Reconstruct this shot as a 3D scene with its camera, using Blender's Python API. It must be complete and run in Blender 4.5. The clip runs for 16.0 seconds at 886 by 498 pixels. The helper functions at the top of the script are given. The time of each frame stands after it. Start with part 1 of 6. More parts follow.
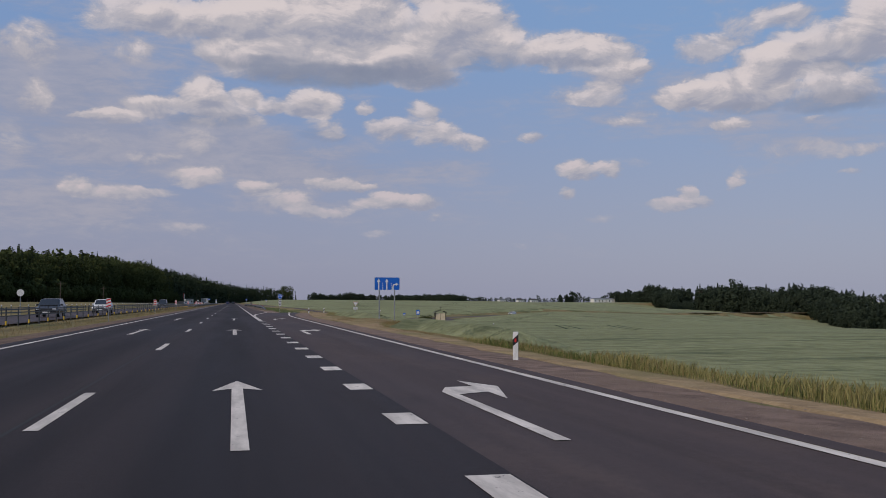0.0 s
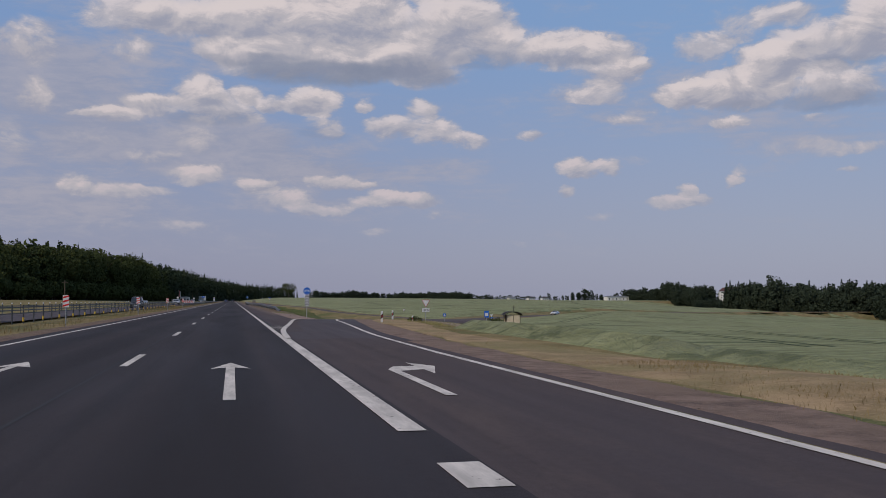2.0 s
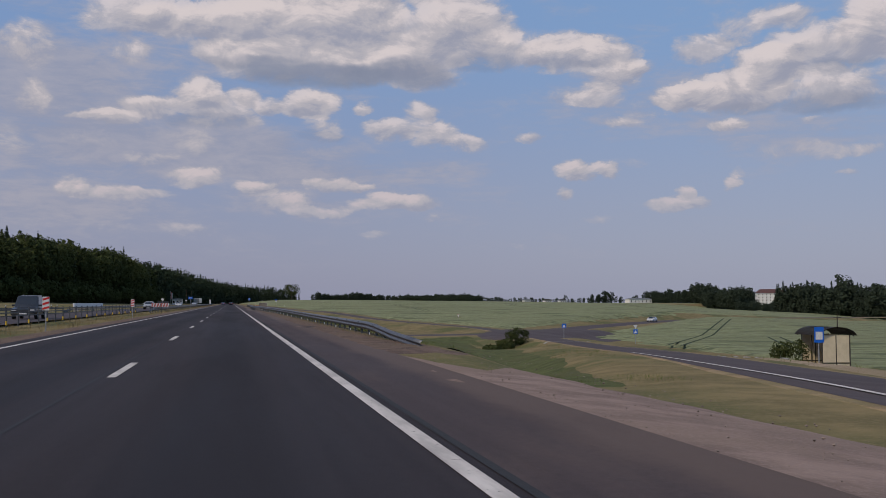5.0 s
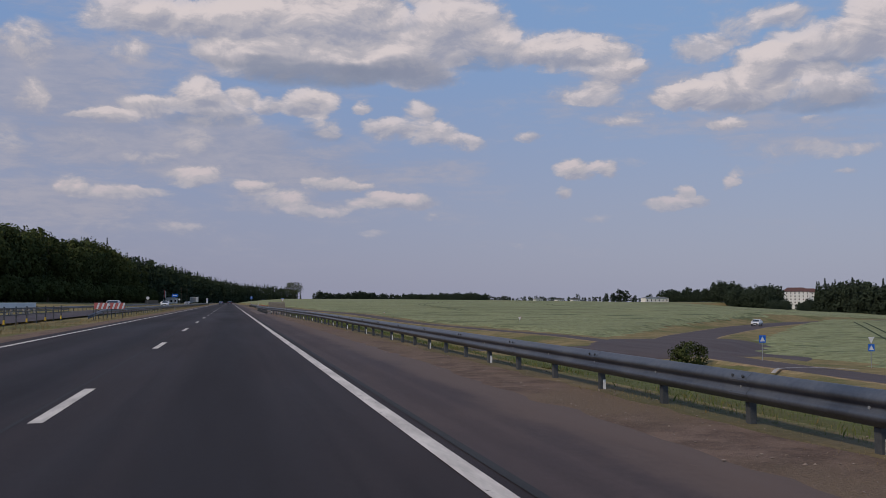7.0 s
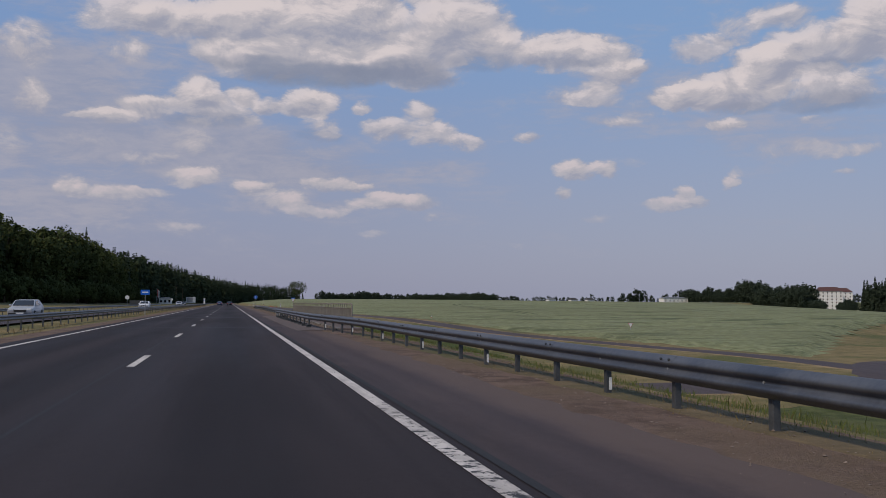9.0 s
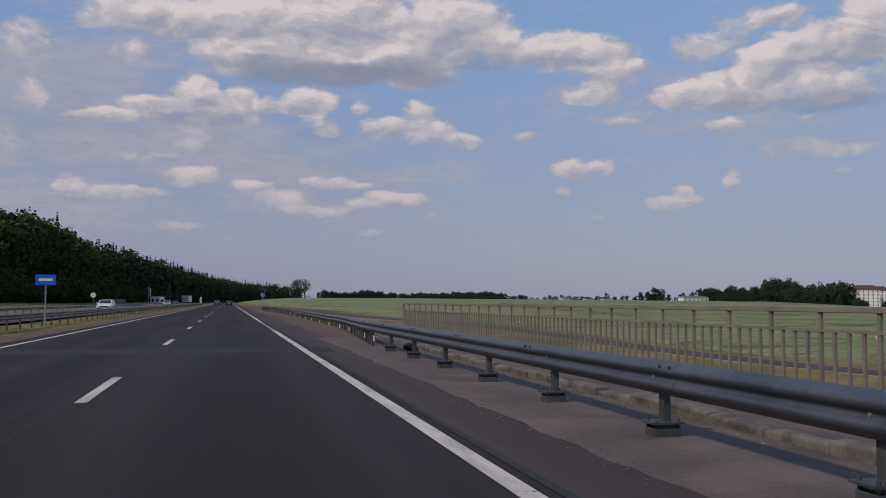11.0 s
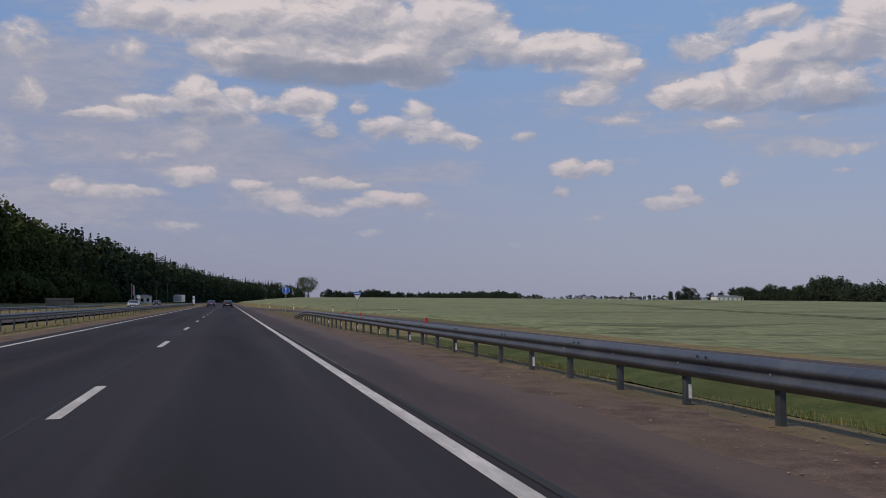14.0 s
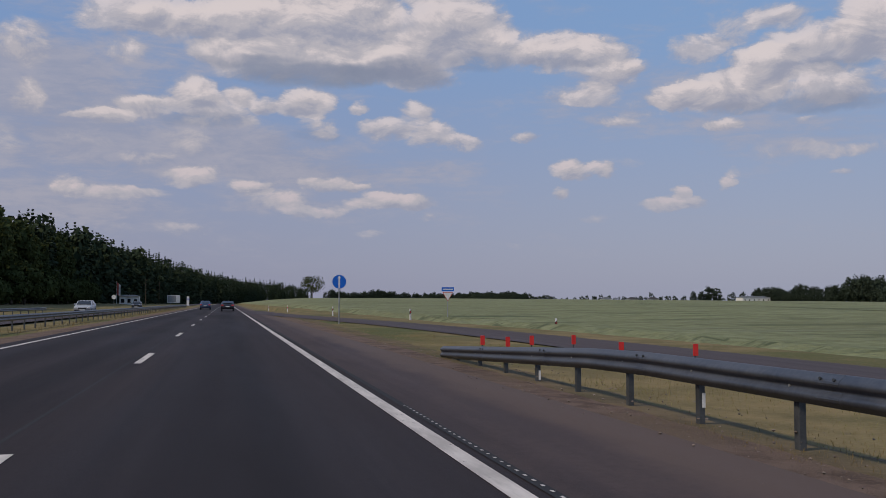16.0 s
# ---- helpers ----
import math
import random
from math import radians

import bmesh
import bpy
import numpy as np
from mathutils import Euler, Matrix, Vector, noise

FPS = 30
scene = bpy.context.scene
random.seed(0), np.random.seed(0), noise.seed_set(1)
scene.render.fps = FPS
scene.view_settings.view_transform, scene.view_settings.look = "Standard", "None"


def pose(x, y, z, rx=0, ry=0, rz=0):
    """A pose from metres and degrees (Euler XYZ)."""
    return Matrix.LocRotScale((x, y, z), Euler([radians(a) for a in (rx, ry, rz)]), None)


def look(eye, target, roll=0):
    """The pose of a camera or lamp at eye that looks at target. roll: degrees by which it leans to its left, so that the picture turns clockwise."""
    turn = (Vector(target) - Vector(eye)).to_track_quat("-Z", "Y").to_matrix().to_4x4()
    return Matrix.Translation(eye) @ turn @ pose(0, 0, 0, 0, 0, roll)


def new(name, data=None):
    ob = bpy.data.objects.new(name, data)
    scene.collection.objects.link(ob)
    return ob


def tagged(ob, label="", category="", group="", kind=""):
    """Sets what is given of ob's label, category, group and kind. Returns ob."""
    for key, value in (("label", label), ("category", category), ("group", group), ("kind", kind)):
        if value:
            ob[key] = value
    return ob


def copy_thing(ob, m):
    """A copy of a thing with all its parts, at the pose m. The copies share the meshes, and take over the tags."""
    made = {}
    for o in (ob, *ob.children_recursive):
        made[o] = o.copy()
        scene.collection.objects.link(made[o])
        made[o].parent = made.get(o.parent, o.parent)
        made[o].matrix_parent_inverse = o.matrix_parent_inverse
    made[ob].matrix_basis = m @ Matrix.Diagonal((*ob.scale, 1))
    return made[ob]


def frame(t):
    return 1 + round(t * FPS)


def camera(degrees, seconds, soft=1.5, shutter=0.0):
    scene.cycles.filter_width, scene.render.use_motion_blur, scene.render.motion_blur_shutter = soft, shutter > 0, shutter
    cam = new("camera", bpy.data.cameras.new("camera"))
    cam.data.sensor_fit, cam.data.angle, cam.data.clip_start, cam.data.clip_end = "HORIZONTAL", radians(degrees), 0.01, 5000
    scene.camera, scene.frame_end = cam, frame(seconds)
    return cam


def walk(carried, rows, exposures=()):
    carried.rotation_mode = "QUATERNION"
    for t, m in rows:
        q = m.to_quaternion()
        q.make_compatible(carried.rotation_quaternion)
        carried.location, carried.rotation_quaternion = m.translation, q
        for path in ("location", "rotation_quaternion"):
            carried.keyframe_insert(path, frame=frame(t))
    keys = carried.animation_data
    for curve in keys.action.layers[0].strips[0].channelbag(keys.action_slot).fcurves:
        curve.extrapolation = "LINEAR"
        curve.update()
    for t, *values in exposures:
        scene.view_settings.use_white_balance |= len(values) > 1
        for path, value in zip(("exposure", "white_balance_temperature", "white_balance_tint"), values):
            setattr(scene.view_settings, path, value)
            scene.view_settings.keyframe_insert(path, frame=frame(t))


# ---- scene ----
# ---------------------------------------------------------------- camera
# Main road: x = 0 under the camera's first place, y ahead along the road, z = 0 on the asphalt.
LENS = 50.0
FOCAL = 784 / math.tan(radians(LENS / 2))
SPEED = 27.3
cam = camera(LENS, 16.0, soft=0.6)

# seconds, sideways place, vanishing point of the road across and down, height of the eye
DRIVE = [
    (0.0, 0.0, 413, 535.0, 1.26), (0.5, 0.03, 413, 531.5, 1.27), (1.0, 0.06, 413, 531.0, 1.26), (1.5, 0.08, 412, 531.5, 1.26),
    (2.0, 0.1, 412, 531.5, 1.26), (2.5, 0.09, 411, 533.5, 1.255), (3.0, 0.06, 411, 533.5, 1.25), (3.5, 0.03, 410, 535.5, 1.245),
    (4.0, 0.02, 410, 535.7, 1.25), (6.5, 0.02, 407, 536.3, 1.25), (7.0, 0.02, 407, 534.4, 1.25), (7.5, 0.02, 407, 534.5, 1.245),
    (8.0, 0.0, 406, 536.6, 1.25), (8.5, -0.02, 406, 537.7, 1.25), (9.0, -0.07, 406, 535.0, 1.25), (11.5, -0.16, 404, 533.5, 1.25),
    (12.0, -0.16, 404, 537.6, 1.31), (12.5, -0.13, 403, 532.8, 1.265), (13.0, -0.15, 403, 530.0, 1.25), (13.5, -0.12, 402, 531.0, 1.255),
    (14.0, -0.145, 402, 533.3, 1.245), (14.5, -0.18, 402, 534.5, 1.25), (15.0, -0.15, 401, 533.6, 1.26), (15.5, -0.14, 401, 534.8, 1.26),
    (16.0, -0.14, 401, 535.0, 1.265),
]
LEAN = 0.0


def lag(t):
    """How far the car is ahead of its even speed, in metres."""
    return float(np.interp(t, [0, 0.5, 2, 4, 7, 8.5, 11.5, 13.5, 16], [-0.4, 0.3, -0.05, 0.35, 0.0, 0.0, -0.2, -0.05, -0.45]))


def heading(t, x, across, down, eye):
    tilt = math.atan((down - 441) / FOCAL)
    turn = math.atan((across - 784) * math.cos(tilt) / FOCAL)
    return pose(x, SPEED * t + lag(t), eye, 90 + math.degrees(tilt), LEAN, math.degrees(turn))


walk(cam, [(row[0], heading(*row)) for row in DRIVE])
# ---------------------------------------------------------------- node shorthand
class Val:
    """A value in a node tree, with arithmetic."""

    def __init__(self, tree, socket):
        self.tree, self.socket = tree, socket

    def op(self, kind, *others, clamp=False):
        node = self.tree.nodes.new("ShaderNodeMath")
        node.operation, node.use_clamp = kind, clamp
        for slot, v in zip(node.inputs, (self, *others)):
            if isinstance(v, Val):
                self.tree.links.new(v.socket, slot)
            else:
                slot.default_value = v
        return Val(self.tree, node.outputs[0])

    def __add__(self, o): return self.op("ADD", o)
    def __sub__(self, o): return self.op("SUBTRACT", o)
    def __mul__(self, o): return self.op("MULTIPLY", o)
    def __truediv__(self, o): return self.op("DIVIDE", o)
    def __rsub__(self, o): return (self * -1.0) + o
    def __radd__(self, o): return self.op("ADD", o)
    def __rmul__(self, o): return self.op("MULTIPLY", o)
    def hi(self, o): return self.op("MAXIMUM", o)
    def lo(self, o): return self.op("MINIMUM", o)

    def ramp(self, a, b, c=0.0, d=1.0):
        node = self.tree.nodes.new("ShaderNodeMapRange")
        node.interpolation_type = "SMOOTHSTEP"
        self.tree.links.new(self.socket, node.inputs["Value"])
        for key, v in zip(("From Min", "From Max", "To Min", "To Max"), (a, b, c, d)):
            node.inputs[key].default_value = v
        return Val(self.tree, node.outputs["Result"])


def feed(tree, slot, v):
    if isinstance(v, Val):
        tree.links.new(v.socket, slot)
    elif isinstance(v, tuple) and len(v) == 3 and slot.type == "RGBA":
        slot.default_value = (*v, 1)
    else:
        slot.default_value = v


def blend(tree, factor, a, b, kind="MIX"):
    node = tree.nodes.new("ShaderNodeMix")
    node.data_type, node.blend_type = "RGBA", kind
    for key, v in (("Factor_Float", factor), ("A_Color", a), ("B_Color", b)):
        slot = next(i for i in node.inputs if i.identifier == key)
        feed(tree, slot, v)
    return Val(tree, next(o for o in node.outputs if o.identifier == "Result_Color"))


def grain(tree, vector, scale, detail=4.0, rough=0.55, warp=0.0, kind="ShaderNodeTexNoise"):
    node = tree.nodes.new(kind)
    feed(tree, node.inputs["Vector"], vector)
    node.inputs["Scale"].default_value = scale
    if kind == "ShaderNodeTexNoise":
        node.inputs["Detail"].default_value, node.inputs["Roughness"].default_value = detail, rough
        node.inputs["Distortion"].default_value = warp
    return Val(tree, node.outputs[0])


def dot(tree, vector, fixed):
    node = tree.nodes.new("ShaderNodeVectorMath")
    node.operation = "DOT_PRODUCT"
    feed(tree, node.inputs[0], vector)
    node.inputs[1].default_value = fixed
    return Val(tree, node.outputs["Value"])


def stack(tree, x, y, z):
    node = tree.nodes.new("ShaderNodeCombineXYZ")
    for slot, v in zip(node.inputs, (x, y, z)):
        feed(tree, slot, v)
    return Val(tree, node.outputs[0])


# ---------------------------------------------------------------- sky, clouds and sun
SUN_TO = Vector((-0.66, -0.36, 0.72)).normalized()
world = bpy.data.worlds.new("sky")
scene.world = world
world.use_nodes = True
wt = world.node_tree
wt.nodes.clear()
coord = wt.nodes.new("ShaderNodeTexCoord")
way = Val(wt, coord.outputs["Generated"])
air = wt.nodes.new("ShaderNodeTexSky")
air.sky_type, air.sun_disc = "NISHITA", False
air.sun_elevation = math.asin(SUN_TO.z)
air.sun_rotation = math.atan2(SUN_TO.x, SUN_TO.y)
air.air_density, air.dust_density, air.ozone_density = 1.0, 2.0, 1.5

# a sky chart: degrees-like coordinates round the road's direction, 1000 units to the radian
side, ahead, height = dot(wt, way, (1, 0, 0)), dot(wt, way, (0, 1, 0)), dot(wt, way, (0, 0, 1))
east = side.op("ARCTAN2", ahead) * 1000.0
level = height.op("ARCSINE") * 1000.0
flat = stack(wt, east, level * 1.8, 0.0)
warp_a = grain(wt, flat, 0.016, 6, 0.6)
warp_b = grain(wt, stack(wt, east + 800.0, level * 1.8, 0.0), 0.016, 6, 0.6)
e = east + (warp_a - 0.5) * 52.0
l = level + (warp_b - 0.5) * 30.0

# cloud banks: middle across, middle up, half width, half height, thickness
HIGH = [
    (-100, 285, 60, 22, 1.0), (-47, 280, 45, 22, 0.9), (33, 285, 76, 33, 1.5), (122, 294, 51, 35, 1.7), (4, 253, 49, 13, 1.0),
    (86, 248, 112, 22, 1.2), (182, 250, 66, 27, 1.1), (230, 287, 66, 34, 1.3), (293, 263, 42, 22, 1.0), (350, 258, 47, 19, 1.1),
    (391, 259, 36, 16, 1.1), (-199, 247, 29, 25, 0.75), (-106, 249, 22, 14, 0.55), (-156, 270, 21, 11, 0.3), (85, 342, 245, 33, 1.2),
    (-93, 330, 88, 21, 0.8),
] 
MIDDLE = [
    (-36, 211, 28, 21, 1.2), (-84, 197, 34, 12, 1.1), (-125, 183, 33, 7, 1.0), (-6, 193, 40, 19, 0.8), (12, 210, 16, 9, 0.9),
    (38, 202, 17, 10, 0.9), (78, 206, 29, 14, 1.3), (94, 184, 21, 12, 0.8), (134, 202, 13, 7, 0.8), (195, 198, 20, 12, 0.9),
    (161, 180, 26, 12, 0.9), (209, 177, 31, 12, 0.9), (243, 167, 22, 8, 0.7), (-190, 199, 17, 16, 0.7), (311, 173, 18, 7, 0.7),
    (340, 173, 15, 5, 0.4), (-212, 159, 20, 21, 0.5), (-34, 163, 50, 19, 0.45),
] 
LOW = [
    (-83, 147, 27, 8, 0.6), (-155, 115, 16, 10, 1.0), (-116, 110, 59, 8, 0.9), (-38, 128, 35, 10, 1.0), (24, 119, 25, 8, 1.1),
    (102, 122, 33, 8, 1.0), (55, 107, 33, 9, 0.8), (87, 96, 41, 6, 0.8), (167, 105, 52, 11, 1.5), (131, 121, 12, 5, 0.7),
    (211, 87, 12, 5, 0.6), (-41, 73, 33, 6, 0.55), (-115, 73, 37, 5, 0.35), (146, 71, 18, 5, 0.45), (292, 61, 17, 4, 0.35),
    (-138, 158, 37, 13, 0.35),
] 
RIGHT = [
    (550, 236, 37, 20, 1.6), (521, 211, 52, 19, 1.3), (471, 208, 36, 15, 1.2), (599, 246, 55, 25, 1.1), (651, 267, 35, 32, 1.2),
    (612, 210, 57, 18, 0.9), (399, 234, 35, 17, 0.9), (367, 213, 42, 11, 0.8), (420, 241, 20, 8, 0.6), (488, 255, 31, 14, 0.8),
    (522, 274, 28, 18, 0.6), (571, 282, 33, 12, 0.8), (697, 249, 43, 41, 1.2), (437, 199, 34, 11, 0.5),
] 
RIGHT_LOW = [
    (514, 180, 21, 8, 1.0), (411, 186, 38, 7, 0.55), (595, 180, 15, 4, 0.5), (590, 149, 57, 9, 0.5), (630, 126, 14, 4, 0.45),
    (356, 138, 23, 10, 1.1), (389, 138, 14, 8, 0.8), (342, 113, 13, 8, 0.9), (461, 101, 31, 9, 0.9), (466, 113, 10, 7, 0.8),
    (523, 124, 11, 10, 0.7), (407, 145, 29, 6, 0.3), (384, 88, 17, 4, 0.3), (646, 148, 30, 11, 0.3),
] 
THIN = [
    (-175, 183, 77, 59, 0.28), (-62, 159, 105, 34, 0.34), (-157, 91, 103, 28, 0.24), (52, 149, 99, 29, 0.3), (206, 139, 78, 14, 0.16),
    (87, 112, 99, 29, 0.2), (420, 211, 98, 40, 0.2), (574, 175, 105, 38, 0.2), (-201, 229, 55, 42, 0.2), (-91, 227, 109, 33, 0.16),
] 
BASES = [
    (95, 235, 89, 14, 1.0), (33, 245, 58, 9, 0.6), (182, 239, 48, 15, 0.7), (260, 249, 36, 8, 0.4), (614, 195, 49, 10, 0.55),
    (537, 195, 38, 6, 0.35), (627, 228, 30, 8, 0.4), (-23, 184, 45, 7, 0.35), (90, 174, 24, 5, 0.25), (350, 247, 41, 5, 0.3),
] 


def banks(rows, x, y, wide, tall):
    """Summed thickness of the banks and how far under their middle a spot lies."""
    spot, gathered = stack(wt, x, y, 0.0), None
    for ce, cl, we, wl, deep in rows:
        scale_x, scale_y = 1.0 / (we * wide), 1.0 / (wl * tall)
        off = wt.nodes.new("ShaderNodeVectorMath")
        off.operation = "MULTIPLY_ADD"
        wt.links.new(spot.socket, off.inputs[0])
        off.inputs[1].default_value = (scale_x, scale_y, 0.0)
        off.inputs[2].default_value = (-ce * scale_x, -cl * scale_y, 1.0)
        square = wt.nodes.new("ShaderNodeVectorMath")
        square.operation = "DOT_PRODUCT"
        wt.links.new(off.outputs[0], square.inputs[0])
        wt.links.new(off.outputs[0], square.inputs[1])
        near = Val(wt, square.outputs["Value"]).op("MULTIPLY_ADD", -1.25 * deep, 2.5 * deep).hi(0.0)
        share = wt.nodes.new("ShaderNodeVectorMath")
        share.operation = "SCALE"
        wt.links.new(off.outputs[0], share.inputs[0])
        wt.links.new(near.socket, share.inputs["Scale"])
        add = wt.nodes.new("ShaderNodeVectorMath")
        add.operation = "ADD"
        wt.links.new(share.outputs[0], add.inputs[0])
        if gathered is not None:
            wt.links.new(gathered, add.inputs[1])
        gathered = add.outputs[0]
    split = wt.nodes.new("ShaderNodeSeparateXYZ")
    wt.links.new(gathered, split.inputs[0])
    aside, over, total = (Val(wt, o) for o in split.outputs)
    return total, over * -1.0 + aside * 0.25


def puffs(lift, slide):
    """Cauliflower heads and ragged edges of the clouds, as seen a little higher and further aside."""
    spot = stack(wt, e + slide, l * 1.35 + lift, 3.0)
    rag = grain(wt, stack(wt, east + slide, level * 1.7 + lift, 3.0), 0.019, 12, 0.66, 0.5)
    head = grain(wt, spot, 0.045, kind="ShaderNodeTexVoronoi")
    return (rag - 0.5) * 2.5 + (0.42 - head) * 0.3


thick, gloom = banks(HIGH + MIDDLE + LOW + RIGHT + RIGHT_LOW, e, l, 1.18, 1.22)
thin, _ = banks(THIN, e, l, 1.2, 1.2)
here, above = puffs(0.0, 0.0), puffs(11.0, -9.0)
veil = grain(wt, stack(wt, east * 0.55, level * 2.2, 7.0), 0.012, 9, 0.62, 0.3)
wisp = grain(wt, stack(wt, east * 0.8, level * 2.6, 17.0), 0.03, 8, 0.65, 0.4)
# clear air, paler and greyer towards the horizon
haze = blend(wt, level.ramp(0.0, 330.0), (0.290, 0.298, 0.412), (0.192, 0.312, 0.556))
haze = blend(wt, east.ramp(-150.0, 650.0), haze, blend(wt, level.ramp(0.0, 330.0), (0.330, 0.346, 0.455), (0.212, 0.345, 0.585)))
strength = wt.nodes.new("ShaderNodeVectorMath")
strength.operation = "SCALE"
wt.links.new(air.outputs[0], strength.inputs[0])
strength.inputs["Scale"].default_value = 0.10
clear = blend(wt, 0.12, haze, Val(wt, strength.outputs[0]))
veil_cover = (thin * 1.6 + (veil - 0.46) * 1.7 + (wisp - 0.5) * 0.9 + east.ramp(-250.0, 350.0, 0.2, -0.06)).ramp(0.0, 0.85) * level.ramp(10.0, 90.0) * 0.82
sky = blend(wt, veil_cover, clear, blend(wt, (wisp + veil - 1.0).ramp(-0.2, 0.25), (0.298, 0.314, 0.410), (0.378, 0.370, 0.436)))
# cumulus: lilac-grey where thin or under the middle, pinkish white where the sun strikes the heads
density = thick + here * 0.95 * thick.ramp(0.0, 0.45)
cover = density.ramp(0.06, 0.85)
slope = gloom / (thick + 0.15)
sunny = (0.56 - slope * thick.ramp(0.3, 1.8, 0.3, 0.95) + (here - above) * 0.5 + (wisp - 0.5) * 0.3).ramp(0.0, 1.0)
sunny = sunny * density.ramp(0.25, 1.0, 0.45, 1.0)
tone = blend(wt, sunny.ramp(0.0, 0.55), (0.315, 0.324, 0.405), (0.462, 0.436, 0.470))
tone = blend(wt, sunny.ramp(0.5, 1.0), tone, blend(wt, level.ramp(90.0, 230.0), (0.590, 0.512, 0.530), (0.680, 0.602, 0.598)))
low = level.ramp(15.0, 140.0, 0.55, 1.0)
sky = blend(wt, cover * low * thick.ramp(0.2, 1.6, 0.74, 0.95), sky, tone)
# flat grey undersides of the larger banks
under = None
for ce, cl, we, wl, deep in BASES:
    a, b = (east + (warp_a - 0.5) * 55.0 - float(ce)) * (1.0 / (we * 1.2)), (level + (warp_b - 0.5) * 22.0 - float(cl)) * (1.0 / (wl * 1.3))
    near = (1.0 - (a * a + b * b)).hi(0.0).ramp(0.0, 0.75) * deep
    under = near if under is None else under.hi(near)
under = under * veil.ramp(0.25, 0.6, 0.75, 1.0) * (here * 0.5 + 0.9).lo(1.0)
sky = blend(wt, under * 0.9, sky, blend(wt, veil.ramp(0.35, 0.65), (0.178, 0.210, 0.305), (0.232, 0.262, 0.350)))
back = wt.nodes.new("ShaderNodeBackground")
wt.links.new(sky.socket, back.inputs["Color"])
out = wt.nodes.new("ShaderNodeOutputWorld")
wt.links.new(back.outputs[0], out.inputs["Surface"])

lamp = bpy.data.lights.new("sun", "SUN")
lamp.energy, lamp.angle, lamp.color = 2.3, radians(4.0), (1.0, 0.85, 0.68)
sun = new("sun", lamp)
sun.matrix_world = look(SUN_TO * 100, (0, 0, 0))
scene.view_settings.exposure = 0.0
# ---------------------------------------------------------------- materials
def material(name, rough=0.8, metal=0.0, spec=0.3):
    m = bpy.data.materials.new(name)
    m.use_nodes = True
    t = m.node_tree
    shader = t.nodes["Principled BSDF"]
    shader.inputs["Roughness"].default_value = rough
    shader.inputs["Metallic"].default_value = metal
    shader.inputs["Specular IOR Level"].default_value = spec
    return m, t, shader


def place(t, stretch=(1, 1, 1)):
    geo = t.nodes.new("ShaderNodeNewGeometry")
    node = t.nodes.new("ShaderNodeVectorMath")
    node.operation = "MULTIPLY"
    t.links.new(geo.outputs["Position"], node.inputs[0])
    node.inputs[1].default_value = stretch
    return Val(t, node.outputs[0])


def relief(t, shader, value, strength=0.4, distance=0.01):
    bump = t.nodes.new("ShaderNodeBump")
    bump.inputs["Strength"].default_value, bump.inputs["Distance"].default_value = strength, distance
    feed(t, bump.inputs["Height"], value)
    t.links.new(bump.outputs[0], shader.inputs["Normal"])


def coat(name, dark, light, scale=3.0, rough=0.6, metal=0.0, spec=0.4, fine=40.0, bump=0.15, by_object=0.0):
    """A painted or plain surface with slow and fine variation."""
    m, t, shader = material(name, rough, metal, spec)
    where = place(t)
    slow, quick = grain(t, where, scale, 4), grain(t, where, fine, 3)
    mix = (slow * 0.7 + quick * 0.3).ramp(0.3, 0.7)
    colour = blend(t, mix, dark, light)
    if by_object:
        info = t.nodes.new("ShaderNodeObjectInfo")
        factor = Val(t, info.outputs["Random"]).ramp(0, 1, 1 - by_object, 1 + by_object)
        scale_node = t.nodes.new("ShaderNodeVectorMath")
        scale_node.operation = "SCALE"
        t.links.new(colour.socket, scale_node.inputs[0])
        t.links.new(factor.socket, scale_node.inputs["Scale"])
        colour = Val(t, scale_node.outputs[0])
    feed(t, shader.inputs["Base Color"], colour)
    feed(t, shader.inputs["Roughness"], slow.ramp(0.3, 0.7, rough * 0.85, min(1.0, rough * 1.15)))
    if bump:
        relief(t, shader, quick, bump, 0.004)
    return m


